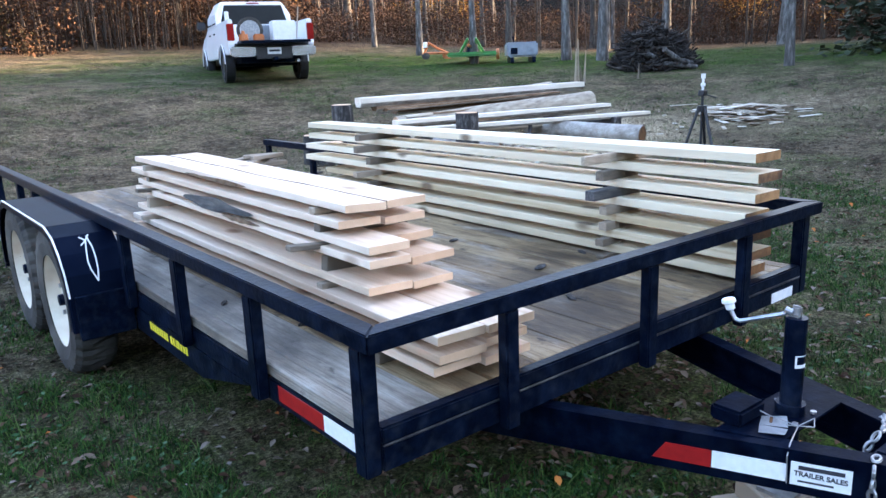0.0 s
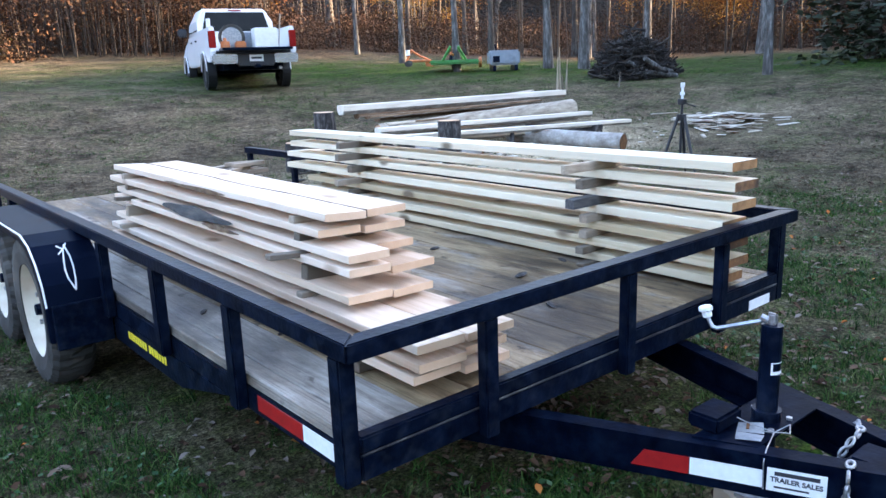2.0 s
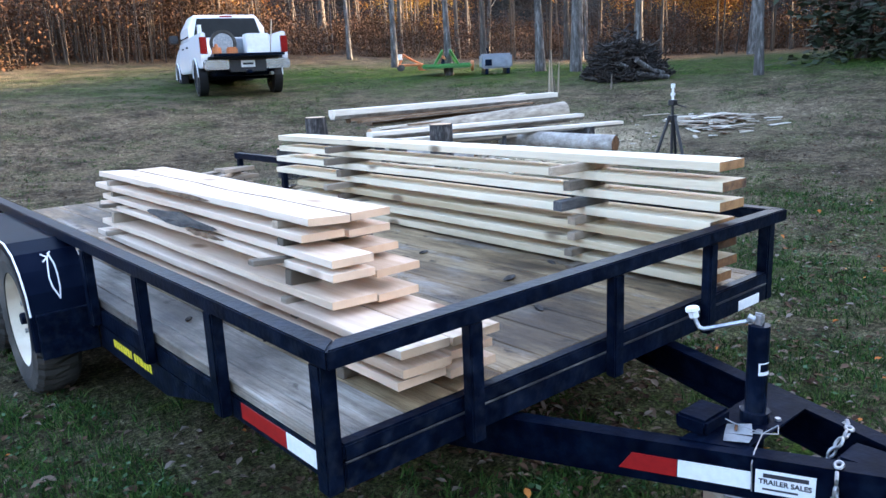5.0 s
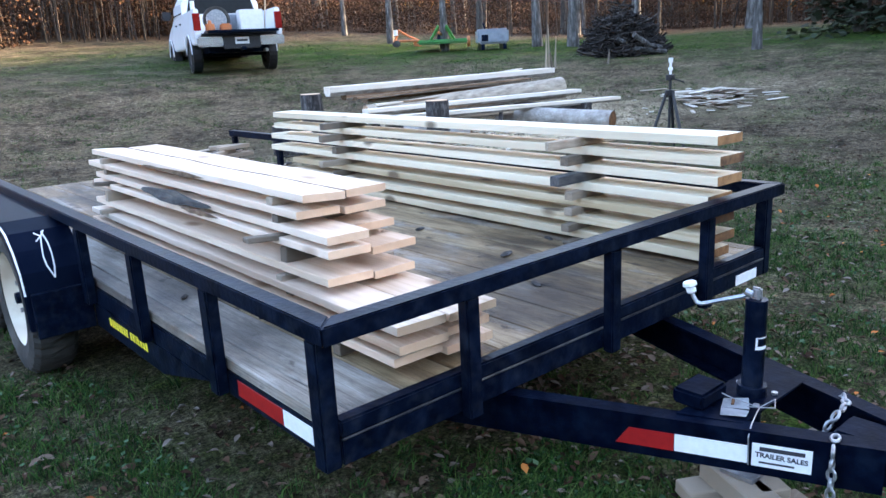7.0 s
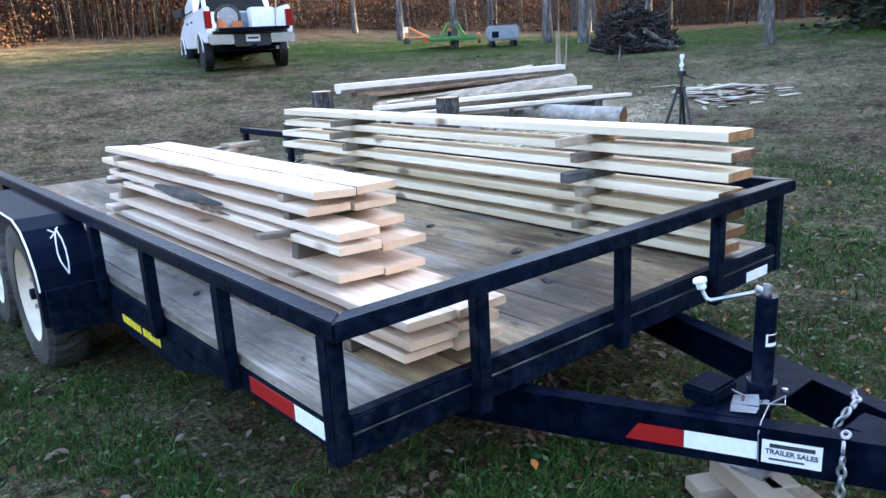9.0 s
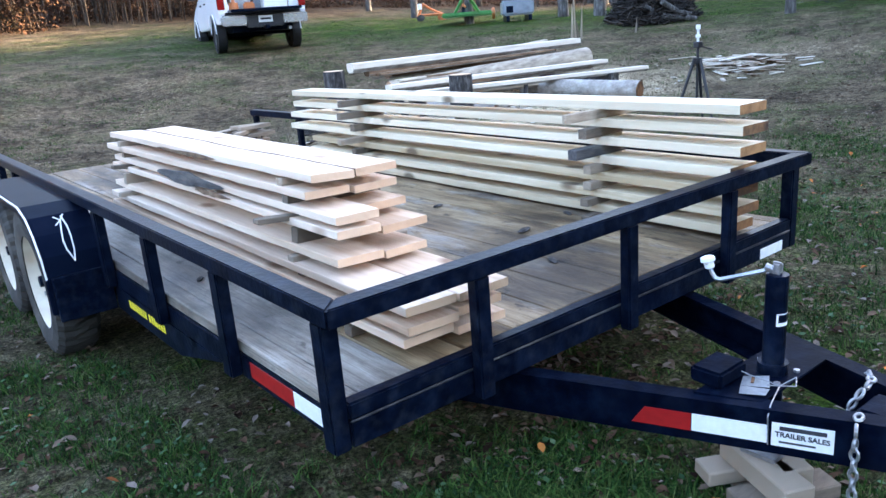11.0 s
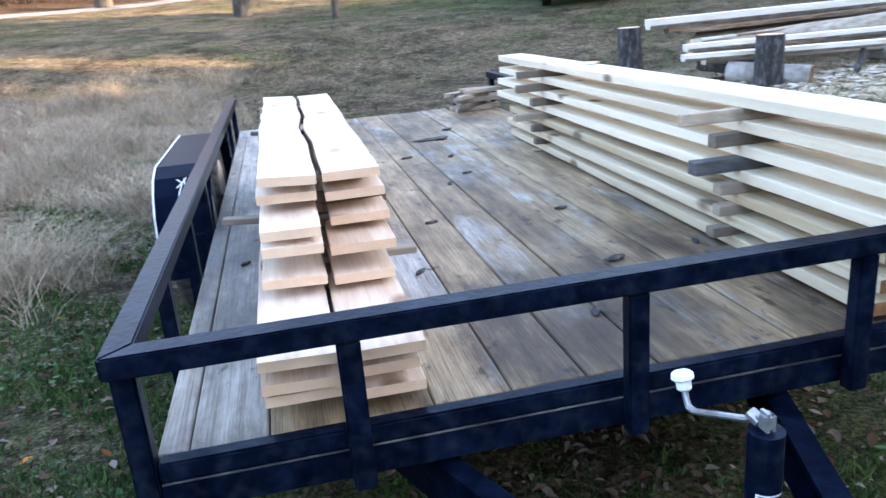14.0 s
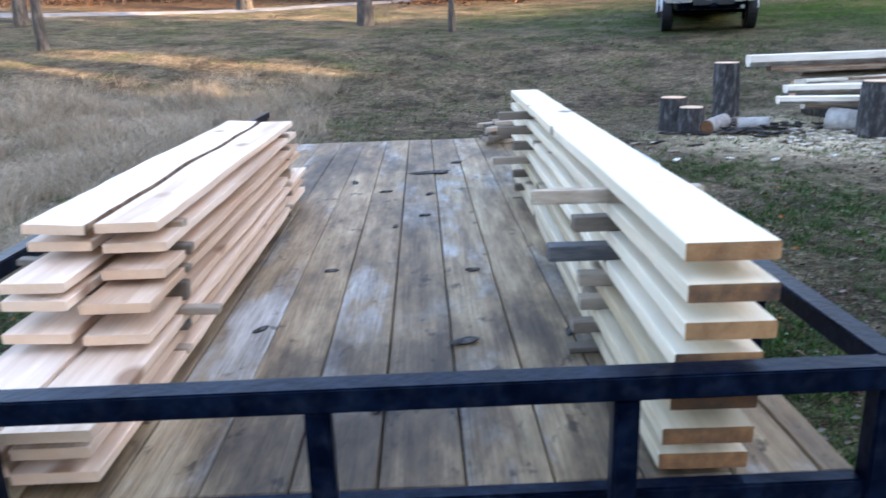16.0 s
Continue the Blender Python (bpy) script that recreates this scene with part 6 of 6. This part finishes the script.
tx, ty = scatter(36000, 0.5, -0.1, 9.0, 0.9)
keep = (rng.random(len(tx)) < (0.12 + green_at(tx, ty) * 1.15)) & patchy(tx, ty, 1.9, 0.35) & ~(under_trailer(tx, ty) & (rng.random(len(tx)) < 0.85)) & ~((tx < straw_edge(ty)) & (ty > 1.5))
tx, ty = tx[keep], ty[keep]
tall = rng.uniform(0.5, 1.2, len(tx))
per = 17
x = np.repeat(tx, per) + rng.normal(0, 0.028, len(tx) * per)
y = np.repeat(ty, per) + rng.normal(0, 0.028, len(tx) * per)
tagged(mass("grass", *blades(x, y, rng.uniform(0.02, 0.066, len(x)) * np.repeat(tall, per), 0.003, 1.7), GRASS), "tufted short green grass round the trailer", "grass", kind="stuff")

tx, ty = scatter(62000, 0.0, -0.2, 7.5, 0.95)
keep = patchy(tx, ty, 3.3, np.where(tx < 0.3, -0.9, 0.2)) & ~under_trailer(tx, ty)
tx, ty = tx[keep], ty[keep]
per = 11
x = np.repeat(tx, per) + rng.normal(0, 0.02, len(tx) * per)
y = np.repeat(ty, per) + rng.normal(0, 0.02, len(tx) * per)
tagged(mass("fine_grass", *blades(x, y, rng.uniform(0.015, 0.06, len(x)), 0.0024, 1.5), GRASS), "fine short matted grass round the trailer tongue", "grass", kind="stuff")

tx = 0.4 - 11 * rng.random(21000) ** 1.25
ty = 0.9 + 13 * rng.random(21000) ** 1.1
keep = (tx < straw_edge(ty) + rng.normal(0, 0.25, len(tx))) & (ty < 12.5 + 0.15 * tx + rng.normal(0, 0.6, len(tx))) & patchy(tx, ty, 2.3, -0.15)
tx, ty = tx[keep], ty[keep]
tall = np.clip(rng.normal(0.22, 0.1, len(tx)) + 0.22 * np.sin(2.6 * tx + 1.5 * ty) * np.sin(2.3 * ty - 1.1 * tx), 0.05, 0.5) * np.clip((ty - 0.3) / 2.2, 0.3, 1)
per = 20
x = np.repeat(tx, per) + rng.normal(0, 0.045, len(tx) * per)
y = np.repeat(ty, per) + rng.normal(0, 0.045, len(tx) * per)
tagged(mass("dead_grass", *blades(x, y, np.repeat(tall, per) * rng.uniform(0.35, 1.0, len(x)), 0.0022, 2.3), STRAW), "tall dead straw-coloured grass in tufts beside the trailer", "dead grass", kind="stuff")

x, y = scatter(110000, 6, 7, 18, 0.75)
keep = patchy(x, y, 0.9, -0.2) & ~under_trailer(x, y) & (np.hypot(x - 0.5, y + 0.5) > 3.5) & (green_at(x, y) < 0.55)
x, y = x[keep], y[keep]
tagged(mass("thin_dead_grass", *blades(x, y, rng.uniform(0.02, 0.07, len(x)), 0.0026, 2.2), DULLSTRAW), "thin dry grass stems over the worn field", "dead grass", kind="stuff")

tx, ty = scatter(15000, 7, 9, 15, 0.6)
keep = patchy(tx, ty, 1.2, 0.3) & (np.hypot(tx - 0.5, ty + 0.5) > 4.5) & ~under_trailer(tx, ty) & ~((tx < straw_edge(ty) + 0.3) & (ty > 1.5))
tx, ty = tx[keep], ty[keep]
per = 9
x = np.repeat(tx, per) + rng.normal(0, 0.05, len(tx) * per)
y = np.repeat(ty, per) + rng.normal(0, 0.05, len(tx) * per)
tagged(mass("field_grass", *blades(x, y, rng.uniform(0.02, 0.06, len(x)), 0.004, 1.8), GRASS), "short green grass tufts scattered over the worn field", "grass", kind="stuff")

x, y = scatter(80000, 1.2, 0.6, 15, 0.8)
keep = ~(under_trailer(x, y) & (y > 1.5))
x, y = x[keep], y[keep]
lx, ly = scatter(9000, 4.8, 0.3, 7.5, 0.75)
keep = ~under_trailer(lx, ly)
x, y = np.append(x, lx[keep]), np.append(y, ly[keep])
v, f = curled(np.stack([x, y, gz(x, y) + rng.uniform(0.006, 0.035, len(x))], 1), 0.005 + 0.022 * rng.random(len(x)) ** 2.4)
tagged(mass("fallen_leaves", v, f, FALLEN), "scattered curled brown and grey fallen leaves", "fallen leaves", kind="stuff")

x, y = scatter(240, 1.8, -0.3, 6, 0.8)
v, f = curled(np.stack([x, y, gz(x, y) + rng.uniform(0.02, 0.045, len(x))], 1), rng.uniform(0.01, 0.026, len(x)))
tagged(mass("orange_leaves", v, f, ORANGELEAF), "a few bright orange fallen leaves in the grass", "fallen leaves", kind="stuff")

x, y = scatter(16000, -0.3, 0.0, 7, 0.8)
keep = patchy(x, y, 1.4, 0.5) & ~under_trailer(x, y)
x, y = x[keep], y[keep]
wx, wy = scatter(52000, -0.2, -0.1, 7.0, 0.9)
keep = patchy(wx, wy, 3.1, 0.1) & ~under_trailer(wx, wy)
x, y = np.append(x, wx[keep]), np.append(y, wy[keep])
v, f = quads(np.stack([x, y, gz(x, y) + rng.uniform(0.008, 0.045, len(x))], 1), 0.005 + 0.016 * rng.random(len(x)) ** 1.5, 0.6)
tagged(mass("weeds", v, f, BROADLEAF), "low broad-leaved green weeds in the grass", "weeds", kind="stuff")


# ---- pale gravel track at the wood's edge ----
TRACK = [(-24, 21.5), (-17, 23.2), (-10.5, 25.5), (-5, 28), (0, 30.3), (6, 32.5)]
v = []
for (x0, y0), (x1, y1) in zip(TRACK, TRACK[1:]):
    for k in range(12):
        t = k / 12
        px, py = x0 + (x1 - x0) * t, y0 + (y1 - y0) * t
        for s in (0, 1, 2, 3):
            off = (s - 1.5) * 0.5 + 0.08 * math.sin(px * 2 + s)
            v.append((px - 0.4 * off, py + 0.9 * off, float(gz(px - 0.4 * off, py + 0.9 * off)) + (0.05 if s in (1, 2) else -0.04)))
n = len(v) // 4
tagged(mass("road", v, [[4 * i + s, 4 * i + 4 + s, 4 * i + 5 + s, 4 * i + 1 + s] for i in range(n - 1) for s in range(3)], GRAVEL), "pale gravel track along the edge of the woods", "road", kind="structure")
